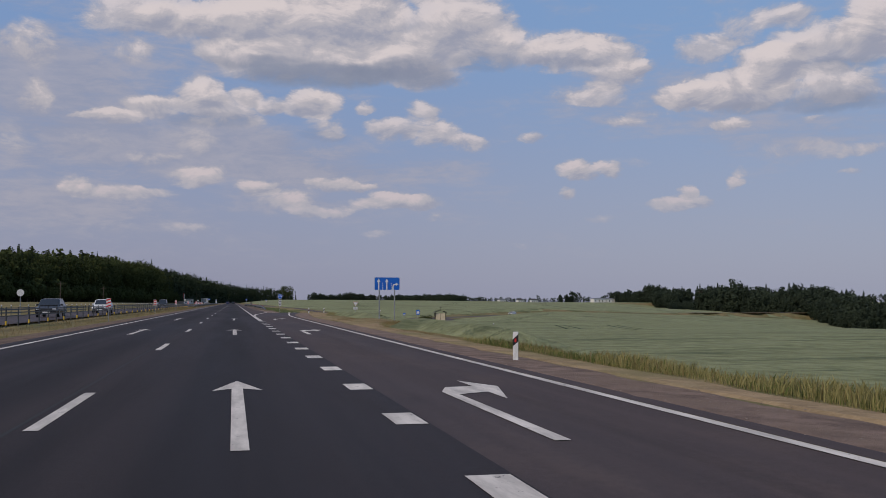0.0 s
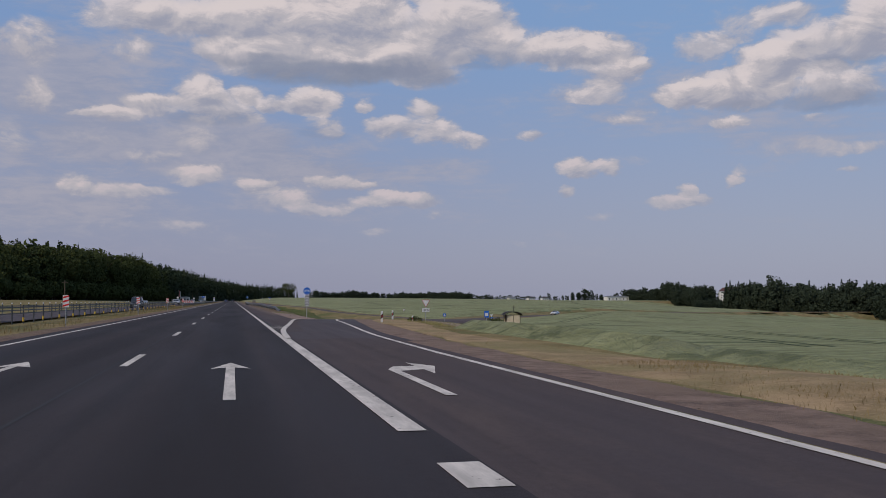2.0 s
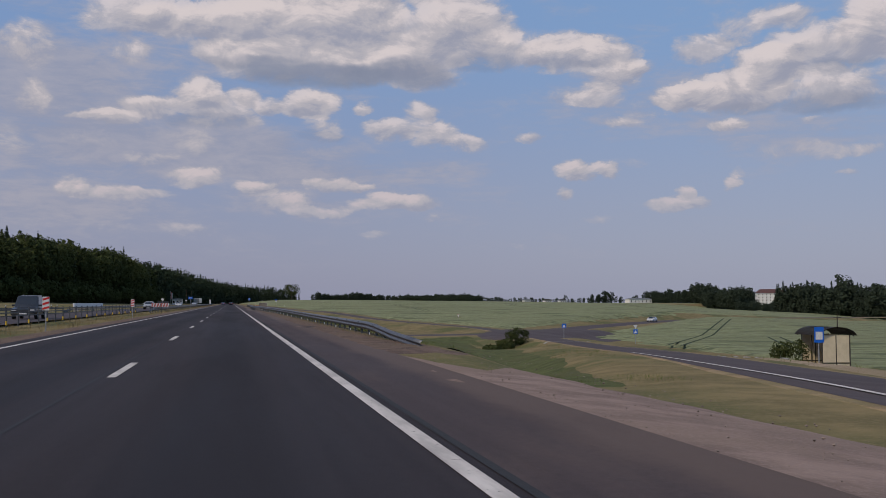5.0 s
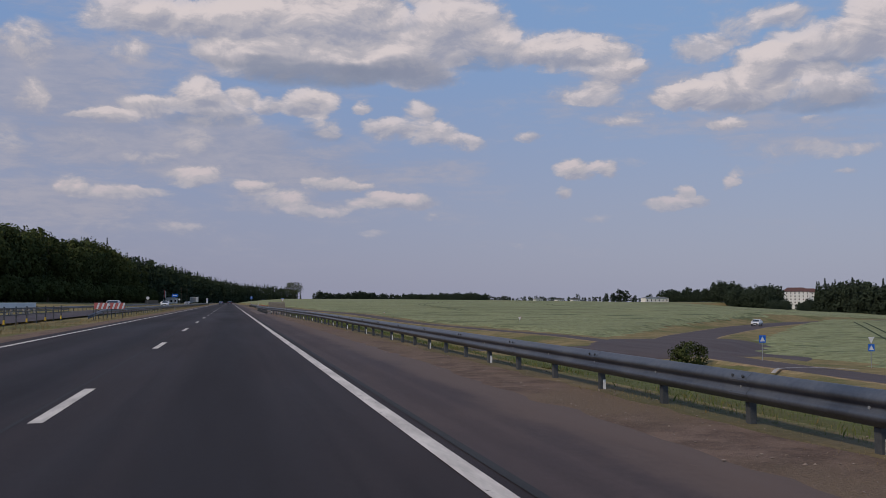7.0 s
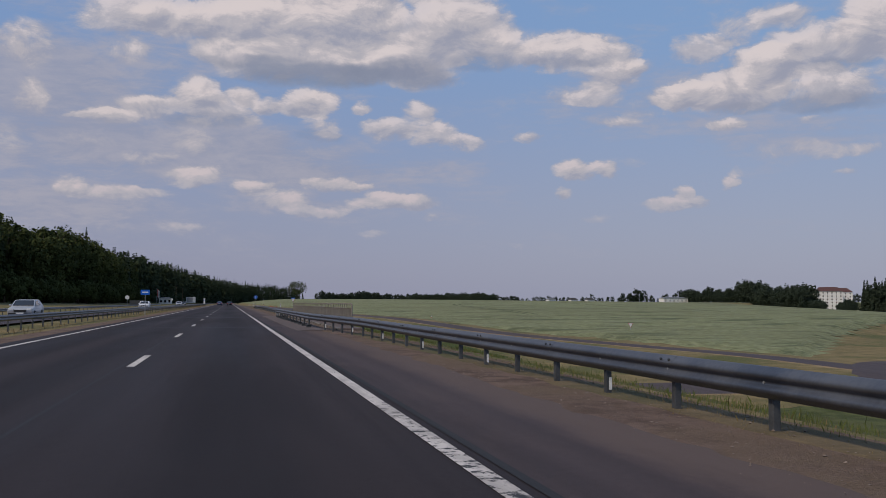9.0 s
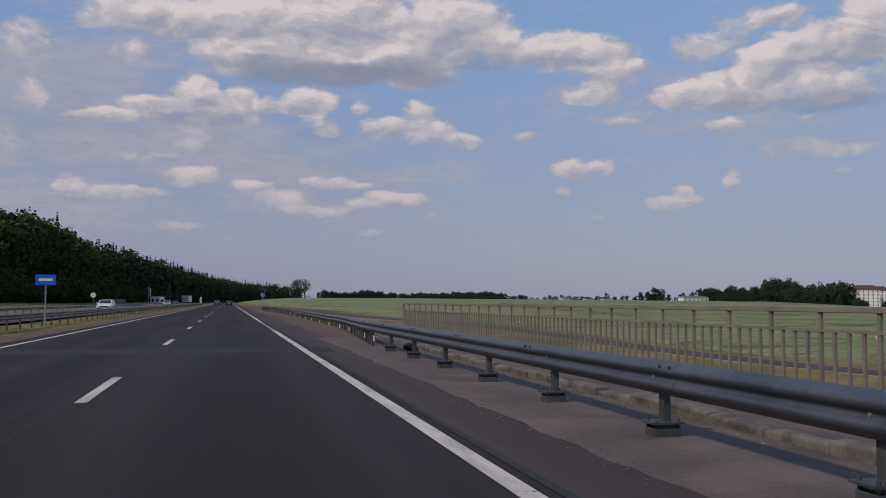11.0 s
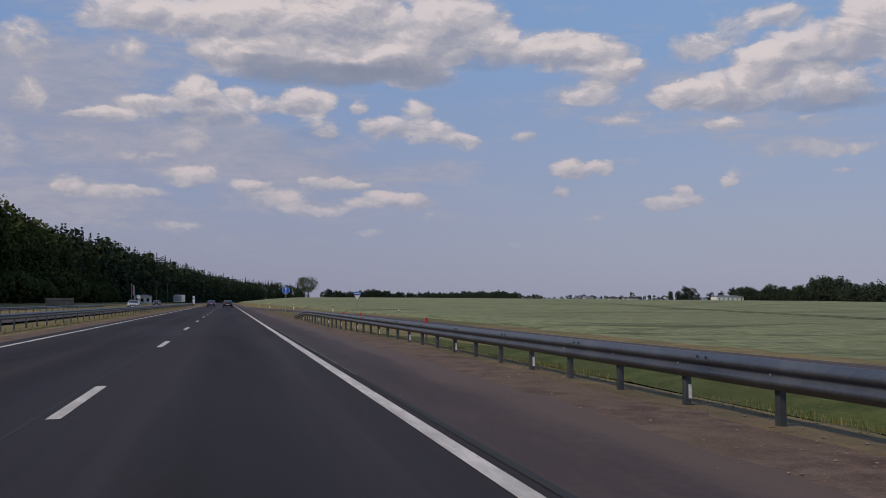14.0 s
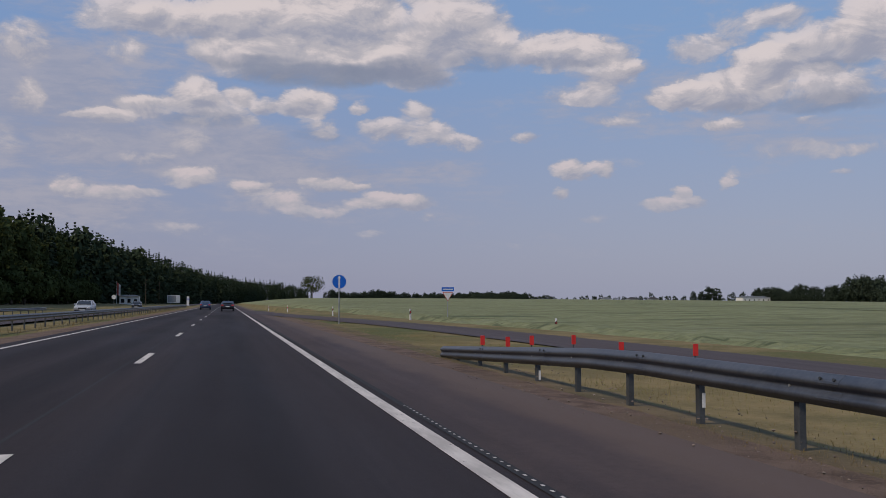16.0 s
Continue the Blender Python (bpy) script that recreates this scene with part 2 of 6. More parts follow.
def asphalt(name, dark, light, lanes=None, streak=0.35, dusty=0.0):
    m, t, shader = material(name, 0.82, 0.0, 0.22)
    where = place(t)
    chips = grain(t, where, 55.0, 3, 0.7)
    blotch = grain(t, place(t, (0.35, 0.03, 0.2)), 1.0, 5, 0.6)
    lengthwise = grain(t, place(t, (3.2, 0.012, 1)), 1.0, 4, 0.6)
    specks = grain(t, where, 9.0, 5, 0.75)
    mix = (blotch * 0.45 + lengthwise * streak + chips * 0.2 + specks * 0.36).ramp(0.42, 0.92)
    colour = blend(t, mix, dark, light)
    patches = grain(t, place(t, (0.5, 0.06, 1)), 1.0, 3, 0.5, 0.4)
    colour = blend(t, patches.ramp(0.57, 0.66) * 0.45, colour, (dark[0] * 0.75, dark[1] * 0.75, dark[2] * 0.78))
    smear = grain(t, place(t, (1.5, 0.018, 1)), 1.0, 5, 0.6, 0.3)
    colour = blend(t, smear.ramp(0.52, 0.66) * 0.42, colour, (dark[0] * 0.7, dark[1] * 0.7, dark[2] * 0.72))
    colour = blend(t, smear.ramp(0.44, 0.34) * 0.35, colour, (light[0] * 1.15, light[1] * 1.12, light[2] * 1.1))
    stones = grain(t, where, 90.0, 2, 0.8)
    colour = blend(t, stones.ramp(0.62, 0.78) * 0.5, colour, (light[0] * 2.1, light[1] * 2.05, light[2] * 2.0))
    if lanes:
        geo = t.nodes.new("ShaderNodeSeparateXYZ")
        t.links.new(where.socket, geo.inputs[0])
        x = Val(t, geo.outputs[0])
        worn = None
        for middle, half in lanes:
            band = ((x - middle) * (1.0 / half)).op("ABSOLUTE").ramp(1.0, 0.3)
            worn = band if worn is None else worn.hi(band)
        colour = blend(t, worn * (lengthwise * 0.5 + 0.35), colour, (dark[0] * 0.62, dark[1] * 0.62, dark[2] * 0.66))
    if dusty:
        # sand blown in from the verge, in patches
        sand = grain(t, place(t, (0.9, 0.22, 1)), 1.0, 6, 0.68)
        split = t.nodes.new("ShaderNodeSeparateXYZ")
        t.links.new(where.socket, split.inputs[0])
        drift = Val(t, split.outputs[0]).ramp(2.5, 3.75) * Val(t, split.outputs[1]).ramp(118.0, 150.0)
        cover = (sand + specks * 0.25).ramp(0.58, 0.86) * dusty
        cover = cover.hi((drift * 0.75 + (sand - 0.5) * 1.1 * drift.ramp(0.0, 0.4) + specks * 0.3).ramp(0.28, 0.85) * dusty * 2.5).lo(0.92)
        colour = blend(t, cover, colour, (0.110, 0.076, 0.062))
    feed(t, shader.inputs["Base Color"], colour)
    feed(t, shader.inputs["Roughness"], blotch.ramp(0.3, 0.7, 0.74, 0.92))
    relief(t, shader, chips, 0.5, 0.006)
    return m


def soil(name, tones, scale=0.6, bump=0.6, depth=0.03, fine=14.0):
    m, t, shader = material(name, 0.95, 0.0, 0.15)
    where = place(t)
    slow, mid, quick = grain(t, where, scale * 0.18, 5, 0.6), grain(t, where, scale, 5, 0.65), grain(t, where, fine, 4, 0.7)
    colour = blend(t, mid.ramp(0.35, 0.65), tones[0], tones[1])
    colour = blend(t, slow.ramp(0.42, 0.66), colour, tones[2])
    colour = blend(t, quick.ramp(0.45, 0.75) * 0.5, colour, tones[3])
    feed(t, shader.inputs["Base Color"], colour)
    relief(t, shader, quick * 0.6 + mid * 0.4, bump, depth)
    return m


def worn_paint():
    """White road paint, chipped here and there and badly worn on two stretches."""
    m, t, shader = material("road_paint", 0.75, 0.0, 0.25)
    where = place(t)
    split = t.nodes.new("ShaderNodeSeparateXYZ")
    t.links.new(where.socket, split.inputs[0])
    x, y = Val(t, split.outputs[0]), Val(t, split.outputs[1])
    chips = grain(t, where, 6.0, 6, 0.75)
    dirt = grain(t, place(t, (4.0, 0.7, 1)), 1.0, 5, 0.65)
    bad = (((y - 349.5) * 0.11).op("ABSOLUTE").ramp(1.25, 0.7) + ((y - 254.0) * 0.25).op("ABSOLUTE").ramp(1.2, 0.6) * 0.6) * x.ramp(1.2, 1.4)
    gone = (chips + bad * 0.17).ramp(0.61, 0.67)
    colour = blend(t, dirt.ramp(0.3, 0.72), (0.37, 0.335, 0.305), (0.62, 0.565, 0.515))
    colour = blend(t, gone, colour, (0.035, 0.034, 0.036))
    feed(t, shader.inputs["Base Color"], colour)
    relief(t, shader, chips, 0.3, 0.004)
    return m


def crop():
    """Ripening cereal: grey-green, with lodged streaks and darker hollows."""
    m, t, shader = material("green_crop", 0.9, 0.0, 0.15)
    where = place(t)
    ears = grain(t, where, 7.0, 4, 0.75)
    tuft = grain(t, place(t, (1.1, 0.5, 1)), 1.0, 5, 0.7)
    streak = grain(t, place(t, (0.05, 0.16, 1)), 1.0, 6, 0.65, 0.6)
    broad = grain(t, where, 0.012, 4, 0.6)
    colour = blend(t, tuft.ramp(0.3, 0.7), (0.154, 0.166, 0.078), (0.275, 0.288, 0.150))
    rows_ = grain(t, place(t, (0.10, 0.75, 1)), 1.0, 5, 0.7, 0.4)
    colour = blend(t, streak.ramp(0.52, 0.63) * 0.75, colour, (0.058, 0.072, 0.032))
    colour = blend(t, rows_.ramp(0.54, 0.65) * 0.7, colour, (0.050, 0.064, 0.028))
    colour = blend(t, streak.ramp(0.44, 0.30) * 0.6, colour, (0.205, 0.215, 0.135))
    colour = blend(t, broad.ramp(0.40, 0.68) * 0.5, colour, (0.165, 0.165, 0.085))
    colour = blend(t, ears.ramp(0.45, 0.8) * 0.45, colour, (0.225, 0.235, 0.155))
    feed(t, shader.inputs["Base Color"], colour)
    relief(t, shader, tuft * 0.5 + ears * 0.2 + streak * 1.2 + rows_ * 0.5, 1.0, 0.5)
    return m


def leaf(name, dark, light, tint=0.25):
    m, t, shader = material(name, 0.85, 0.0, 0.06)
    geo = t.nodes.new("ShaderNodeNewGeometry")
    info = t.nodes.new("ShaderNodeObjectInfo")
    per_leaf = Val(t, geo.outputs["Random Per Island"])
    per_tree = Val(t, info.outputs["Random"])
    colour = blend(t, (per_leaf * 0.6 + per_tree * 0.4), dark, light)
    feed(t, shader.inputs["Base Color"], colour)
    shader.inputs["Subsurface Weight"].default_value = 0.0
    return m


M = {}
M["road"] = asphalt("asphalt_dark", (0.0160, 0.0118, 0.0130), (0.0345, 0.0262, 0.0278), lanes=[(-3.1, 0.8), (-4.9, 0.8), (-0.1, 1.0)])
M["turn"] = asphalt("asphalt_brownish", (0.0400, 0.0280, 0.0285), (0.0665, 0.0478, 0.0462), dusty=0.34)
M["side"] = asphalt("asphalt_side_road", (0.042, 0.0335, 0.0375), (0.070, 0.0565, 0.060), dusty=0.1)
M["seam"] = asphalt("asphalt_seam", (0.022, 0.022, 0.024), (0.035, 0.035, 0.037))
M["gravel"] = soil("sandy_gravel", ((0.086, 0.058, 0.045), (0.178, 0.122, 0.095), (0.145, 0.103, 0.070), (0.255, 0.182, 0.140)), 1.6, 1.0, 0.06, 26.0)
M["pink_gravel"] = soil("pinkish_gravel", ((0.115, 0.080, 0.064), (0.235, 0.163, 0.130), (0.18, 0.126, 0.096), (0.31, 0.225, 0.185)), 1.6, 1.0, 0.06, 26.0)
M["spill"] = soil("pinkish_sand", ((0.175, 0.122, 0.100), (0.285, 0.202, 0.165), (0.215, 0.152, 0.118), (0.36, 0.262, 0.215)), 0.9, 0.6, 0.04, 18.0)
M["sand"] = soil("pale_sand", ((0.24, 0.175, 0.115), (0.33, 0.25, 0.17), (0.22, 0.17, 0.10), (0.40, 0.31, 0.22)), 0.8, 0.6, 0.04, 14.0)
M["pebble"] = coat("pebble", (0.10, 0.075, 0.06), (0.30, 0.235, 0.19), 6.0, 0.9, fine=30.0, bump=0.3)
M["ground"] = soil("dry_grass_ground", ((0.135, 0.108, 0.047), (0.225, 0.168, 0.078), (0.082, 0.090, 0.031), (0.28, 0.21, 0.108)), 0.5, 0.8, 0.06, 9.0)
M["green_bank"] = soil("green_bank_turf", ((0.050, 0.062, 0.019), (0.098, 0.108, 0.037), (0.082, 0.080, 0.030), (0.145, 0.135, 0.058)), 0.7, 0.9, 0.08, 11.0)
M["lush_bank"] = soil("lush_bank_turf", ((0.036, 0.052, 0.013), (0.078, 0.094, 0.026), (0.060, 0.066, 0.020), (0.135, 0.132, 0.050)), 0.9, 0.9, 0.10, 9.0)
M["crop"] = crop()
M["track"] = soil("crop_wheel_track", ((0.028, 0.042, 0.018), (0.045, 0.06, 0.026), (0.035, 0.048, 0.022), (0.055, 0.068, 0.03)), 0.6)
M["paint"] = worn_paint()
M["steel"] = coat("weathered_zinc", (0.065, 0.073, 0.09), (0.13, 0.138, 0.155), 1.5, 0.48, 0.55, 0.5, 18.0, 0.1)
M["post_steel"] = coat("dark_post_steel", (0.045, 0.05, 0.055), (0.09, 0.095, 0.10), 3.0, 0.6, 0.3)
M["pole"] = coat("grey_pole", (0.22, 0.23, 0.24), (0.34, 0.35, 0.36), 4.0, 0.5, 0.4)
M["white"] = coat("white_plastic", (0.55, 0.55, 0.55), (0.74, 0.74, 0.73), 6.0, 0.5)
M["black"] = coat("black_plastic", (0.012, 0.012, 0.013), (0.025, 0.025, 0.026), 6.0, 0.5)
M["blue"] = coat("sign_blue", (0.004, 0.10, 0.50), (0.008, 0.13, 0.58), 3.0, 0.45)
M["red"] = coat("sign_red", (0.50, 0.02, 0.02), (0.62, 0.035, 0.03), 3.0, 0.5)
M["faded_red"] = coat("faded_sign_red", (0.42, 0.10, 0.09), (0.52, 0.16, 0.14), 3.0, 0.6)
M["yellow"] = coat("yellow_plastic", (0.52, 0.33, 0.03), (0.66, 0.44, 0.05), 5.0, 0.55)
M["concrete"] = coat("pale_concrete", (0.20, 0.185, 0.175), (0.34, 0.32, 0.30), 1.2, 0.9, fine=25.0, bump=0.4)
M["dusty"] = coat("dusty_concrete", (0.066, 0.050, 0.045), (0.140, 0.106, 0.095), 0.9, 0.9, fine=18.0, bump=0.5)
M["old_kerb"] = coat("crumbling_kerb_concrete", (0.055, 0.047, 0.042), (0.20, 0.178, 0.16), 2.2, 0.95, fine=14.0, bump=0.8)
M["railing"] = coat("brown_grey_paint", (0.15, 0.132, 0.11), (0.235, 0.21, 0.178), 2.0, 0.7)
M["cream"] = coat("cream_panel", (0.50, 0.43, 0.30), (0.62, 0.54, 0.38), 2.0, 0.6)
M["brown"] = coat("dark_brown_metal", (0.035, 0.028, 0.022), (0.06, 0.05, 0.04), 3.0, 0.6)
M["bark"] = coat("bark", (0.05, 0.04, 0.03), (0.11, 0.085, 0.06), 2.0, 0.95, bump=0.5)
M["spruce"] = leaf("spruce_needles", (0.018, 0.028, 0.015), (0.058, 0.074, 0.034))
M["broad"] = leaf("broad_leaves", (0.027, 0.038, 0.014), (0.070, 0.082, 0.028))
# far woods: bluer greens, the haze of distance put into the leaf colour
M["far_spruce"] = leaf("hazed_far_spruce_needles", (0.021, 0.033, 0.019), (0.056, 0.072, 0.038))
M["far"] = leaf("hazed_far_foliage", (0.020, 0.030, 0.022), (0.042, 0.055, 0.036))
M["tuft_dry"] = leaf("dry_grass_blades", (0.125, 0.092, 0.04), (0.30, 0.22, 0.105))
M["tuft_green"] = leaf("green_grass_blades", (0.14, 0.14, 0.05), (0.33, 0.29, 0.13))
M["tuft_lush"] = leaf("lush_grass_blades", (0.045, 0.07, 0.018), (0.135, 0.155, 0.05))
M["straw_edge"] = soil("pale_straw_edge", ((0.185, 0.128, 0.070), (0.315, 0.222, 0.125), (0.165, 0.140, 0.060), (0.40, 0.295, 0.185)), 0.8, 0.6, 0.04, 14.0)
M["matted"] = soil("matted_dry_grass", ((0.098, 0.073, 0.042), (0.170, 0.124, 0.070), (0.086, 0.078, 0.035), (0.215, 0.158, 0.092)), 0.9, 0.8, 0.05, 14.0)
M["tuft_crop"] = leaf("crop_blades", (0.085, 0.115, 0.06), (0.17, 0.20, 0.12))
M["glass"] = coat("dark_glass", (0.012, 0.014, 0.018), (0.02, 0.023, 0.028), 1.0, 0.08, 0.0, 0.8, bump=0)
M["sign_back"] = coat("grey_sign_back", (0.05, 0.055, 0.06), (0.09, 0.095, 0.10), 1.5, 0.6, 0.3)
M["rubber"] = coat("tyre_rubber", (0.012, 0.012, 0.012), (0.025, 0.025, 0.025), 5.0, 0.85)
M["wall_white"] = coat("white_plaster", (0.66, 0.645, 0.62), (0.76, 0.745, 0.72), 0.3, 0.85)
M["roof_red"] = coat("red_roof", (0.075, 0.034, 0.029), (0.11, 0.048, 0.040), 0.6, 0.8)
M["roof_grey"] = coat("grey_roof", (0.10, 0.105, 0.11), (0.16, 0.165, 0.17), 0.6, 0.8)
# ---------------------------------------------------------------- mesh helpers
def mesh_of(name, verts, faces, mat, smooth=False):
    me = bpy.data.meshes.new(name)
    me.from_pydata([tuple(v) for v in verts], [], faces)
    if mat:
        me.materials.append(mat)
    if smooth:
        me.shade_smooth()
    me.update()
    return me


def put(name, me, parent=None, m=None, label=""):
    ob = new(name, me)
    if m is not None:
        ob.matrix_basis = m
    ob.parent = parent
    if label:
        ob["label"] = label
    return ob


def part(name, bm, mat, parent, label="", smooth=False):
    me = bpy.data.meshes.new(name)
    bm.to_mesh(me)
    bm.free()
    me.materials.append(mat)
    if smooth:
        me.shade_smooth()
    return put(name, me, parent, None, label)


def thing(name, m, label, category, group=""):
    ob = new(name)
    ob.matrix_basis = m
    ob.empty_display_size = 0.2
    return tagged(ob, label, category, group)


def box(bm, x0, x1, y0, y1, z0, z1, bevel=0.0):
    made = bmesh.ops.create_cube(bm, size=1.0)["verts"]
    for v in made:
        v.co = Vector(((x0 + x1) / 2 + v.co.x * (x1 - x0), (y0 + y1) / 2 + v.co.y * (y1 - y0), (z0 + z1) / 2 + v.co.z * (z1 - z0)))
    if bevel:
        edges = list({e for v in made for e in v.link_edges})
        bmesh.ops.bevel(bm, geom=edges, offset=bevel, segments=2, affect="EDGES", profile=0.5)
    return bm


def rod(bm, a, b, r, r2=None, sides=10):
    a, b = Vector(a), Vector(b)
    m = Matrix.Translation((a + b) / 2) @ (b - a).to_track_quat("Z", "Y").to_matrix().to_4x4()
    bmesh.ops.create_cone(bm, cap_ends=True, segments=sides, radius1=r, radius2=r if r2 is None else r2, depth=(b - a).length, matrix=m)
    return bm


def outline(bm, points, y, thick):
    """A flat plate in the xz plane at depth y, facing -y, thick backwards."""
    front = [bm.verts.new((x, y, z)) for x, z in points]
    back = [bm.verts.new((x, y + thick, z)) for x, z in points]
    bm.faces.new(front)
    bm.faces.new(back[::-1])
    n = len(points)
    for i in range(n):
        bm.faces.new((front[(i + 1) % n], front[i], back[i], back[(i + 1) % n]))
    bmesh.ops.recalc_face_normals(bm, faces=bm.faces[:])
    return bm


def disc(r, z, x=0.0, n=40):
    return [(x + r * math.cos(6.28319 * i / n), z + r * math.sin(6.28319 * i / n)) for i in range(n)]


def rounded(x0, x1, z0, z1, r, n=5):
    pts = []
    for cx, cz, a0 in ((x1 - r, z1 - r, 0), (x0 + r, z1 - r, 90), (x0 + r, z0 + r, 180), (x1 - r, z0 + r, 270)):
        for i in range(n + 1):
            a = radians(a0 + 90 * i / n)
            pts.append((cx + r * math.cos(a), cz + r * math.sin(a)))
    return pts


def B():
    return bmesh.new()


# ---------------------------------------------------------------- plan of the roads
LINE_R, LINE_L, LANE = 1.82, -6.12, -1.92          # painted edges and lane line of the main road
ROAD_R, ROAD_L = 2.02, -6.75
Y0, Y1 = -70.0, 1500.0

EXIT = [(3.45, 84, -0.02), (3.6, 92, 0.0), (4.65, 105, 0.0), (6.0, 119, -0.05), (7.7, 127, -0.24), (9.6, 134, -0.5), (11.4, 140, -0.68), (15, 152, -0.92),
        (21.5, 173, -1.5), (29, 197, -2.25), (38, 230, -3.4), (45, 262, -4.1), (50, 296, -4.3)]
CROSS = [(-60, 318, -5.2), (0, 314, -5.0), (30, 307, -4.7), (52, 304, -4.3), (74, 334, -4.3), (98, 364, -4.2), (114, 382, -4.1), (150, 412, -4.0),
         (230, 452, -4.2), (360, 500, -5.0)]
ENTRY = [(51, 307, -4.3), (49, 328, -3.9), (42, 343, -3.4), (33, 362, -2.6), (25, 388, -1.3), (17.2, 414, -0.75), (14, 433, -0.45), (12.2, 455, -0.2), (10.6, 482, -0.08),
         (7.8, 506, 0.0), (4.4, 540, 0.0), (2.9, 575, 0.0)]
STOP = [(29, 196, -2.4), (33.5, 199, -2.75), (37, 207, -3.2), (39, 220, -3.4), (40.5, 236, -3.65)]


def spline(points, step=2.0):
    p = [Vector(q) for q in points]
    p = [2 * p[0] - p[1]] + p + [2 * p[-1] - p[-2]]
    out = []
    for a, b, c, d in zip(p, p[1:], p[2:], p[3:]):
        n = max(2, int((c - b).length / step))
        for i in range(n):
            t = i / n
            out.append(0.5 * (2 * b + (c - a) * t + (2 * a - 5 * b + 4 * c - d) * t * t + (3 * b - a - 3 * c + d) * t ** 3))
    return out + [p[-2]]


SIDE_ROADS = [(spline(EXIT, 0.6), 2.0), (spline(CROSS), 4.2), (spline(ENTRY, 0.6), 1.6), (spline(STOP), 2.2)]


def smooth(a, b, v):
    v = np.clip((v - a) / (b - a), 0, 1)
    return v * v * (3 - 2 * v)


def terrain(x, y):
    """Height of the open ground, for arrays of x and y."""
    x, y = np.asarray(x, float), np.asarray(y, float)
    low = np.interp(y, [-300, 0, 100, 200, 300, 380, 450, 520, 600, 740, 1000, 1400, 4500],
                    [-1.4, -1.6, -2.6, -4.0, -5.0, -3.0, -1.2, -0.3, 0.4, 1.5, 3.2, 3.6, 3.0])
    low = low - 0.004 * np.clip(x - 50, 0, 170) - 0.016 * np.clip(x - 220, 0, 150)
    low = low - 0.04 * np.clip(x - np.interp(y, [0, 300, 450, 600, 740, 1100, 1350], [100, 110, 150, 200, 270, 290, 2000]), 0, 170)
    mound = 0.28 * np.exp(-((x - 9.2) / 1.6) ** 2 - ((y - 63) / 8) ** 2)
    low = low + 0.25 * np.sin(x * 0.03 + y * 0.011) * smooth(15, 60, x)
    # verge and bank falling away from the main road
    foot = np.interp(y, [-300, 25, 45, 90, 150, 700], [8.8, 8.8, 11.6, 11.2, 6.4, 6.4])
    bank = -0.04 * np.clip(x - 5, 0, 4) - np.clip(x - foot, 0, None) / 3.2
    rise = np.clip(x - 9.5, 0, None) * 0.09
    right = np.where(low < 0, np.maximum(low, bank), np.minimum(low, rise + bank * (x < 9.5)))
    left_rise = 1.3 * smooth(-24, -60, x) + 2.2 * smooth(-60, -260, x)
    left = np.where(x > -8, 0.0, -0.12 * smooth(-8, -9.5, x) * smooth(-12, -10.5, x)) + left_rise
    right = right + mound
    z = np.where(x > 4, right, np.where(x < -6, left, 0.0))
    least, total, mean = np.full(x.size, 1e9), np.zeros(x.size), np.zeros(x.size)
    for line, half in SIDE_ROADS:
        p = np.array([(q.x, q.y, q.z) for q in line])
        flat_x, flat_y = x.ravel(), y.ravel()
        d = np.full(flat_x.shape, 1e9)
        rz = np.zeros(flat_x.shape)
        near = (flat_x > p[:, 0].min() - 30) & (flat_x < p[:, 0].max() + 30) & (flat_y > p[:, 1].min() - 30) & (flat_y < p[:, 1].max() + 30)
        near &= flat_x > 3.5
        idx = np.nonzero(near)[0]
        for c in range(0, len(idx), 4000):
            k = idx[c:c + 4000]
            q = (flat_x[k, None] - p[None, :, 0]) ** 2 + (flat_y[k, None] - p[None, :, 1]) ** 2
            best = q.argmin(1)
            d[k], rz[k] = np.sqrt(q[np.arange(len(k)), best]), p[best, 2]
        past = np.clip(d - half, 0, None)
        share = (past + 0.2) ** -3
        least, total, mean = np.minimum(least, past), total + share, mean + share * rz
    w = 1 - smooth(2.4, 10, least).reshape(x.shape)
    hollow = np.exp(-((x - 38) / 5) ** 2 - ((y - 266) / 14) ** 2) * smooth(0.8, 3.0, least).reshape(x.shape)
    return z * (1 - w) + ((mean / total).reshape(x.shape) - 0.025) * w - 1.6 * hollow


def level_at(x, y):
    return float(terrain(np.array([x]), np.array([y]))[0])


def side_distance(x, y):
    best = np.full(x.shape, 1e9)
    for line, half in SIDE_ROADS:
        p = np.array([(q.x, q.y) for q in line])
        for c in range(0, len(x), 4000):
            q = (x[c:c + 4000, None] - p[None, :, 0]) ** 2 + (y[c:c + 4000, None] - p[None, :, 1]) ** 2
            best[c:c + 4000] = np.minimum(best[c:c + 4000], np.sqrt(q.min(1)) - half)
    return best


def sheet(xs, ys, keep=None, lift=0.0):
    gx, gy = np.meshgrid(xs, ys)
    gz = terrain(gx, gy) + lift
    n = len(xs)
    verts = np.c_[gx.ravel(), gy.ravel(), gz.ravel()]
    faces = []
    for j in range(len(ys) - 1):
        for i in range(n - 1):
            a = j * n + i
            if keep is None or (keep[a] and keep[a + 1] and keep[a + n] and keep[a + n + 1]):
                faces.append((a, a + 1, a + n + 1, a + n))
    return verts, faces


def steps(*runs):
    out = [runs[0][0]]
    for a, b, d in runs:
        n = max(1, round((b - a) / d))
        out += [a + (b - a) * (i + 1) / n for i in range(n)]
    return np.array(out)


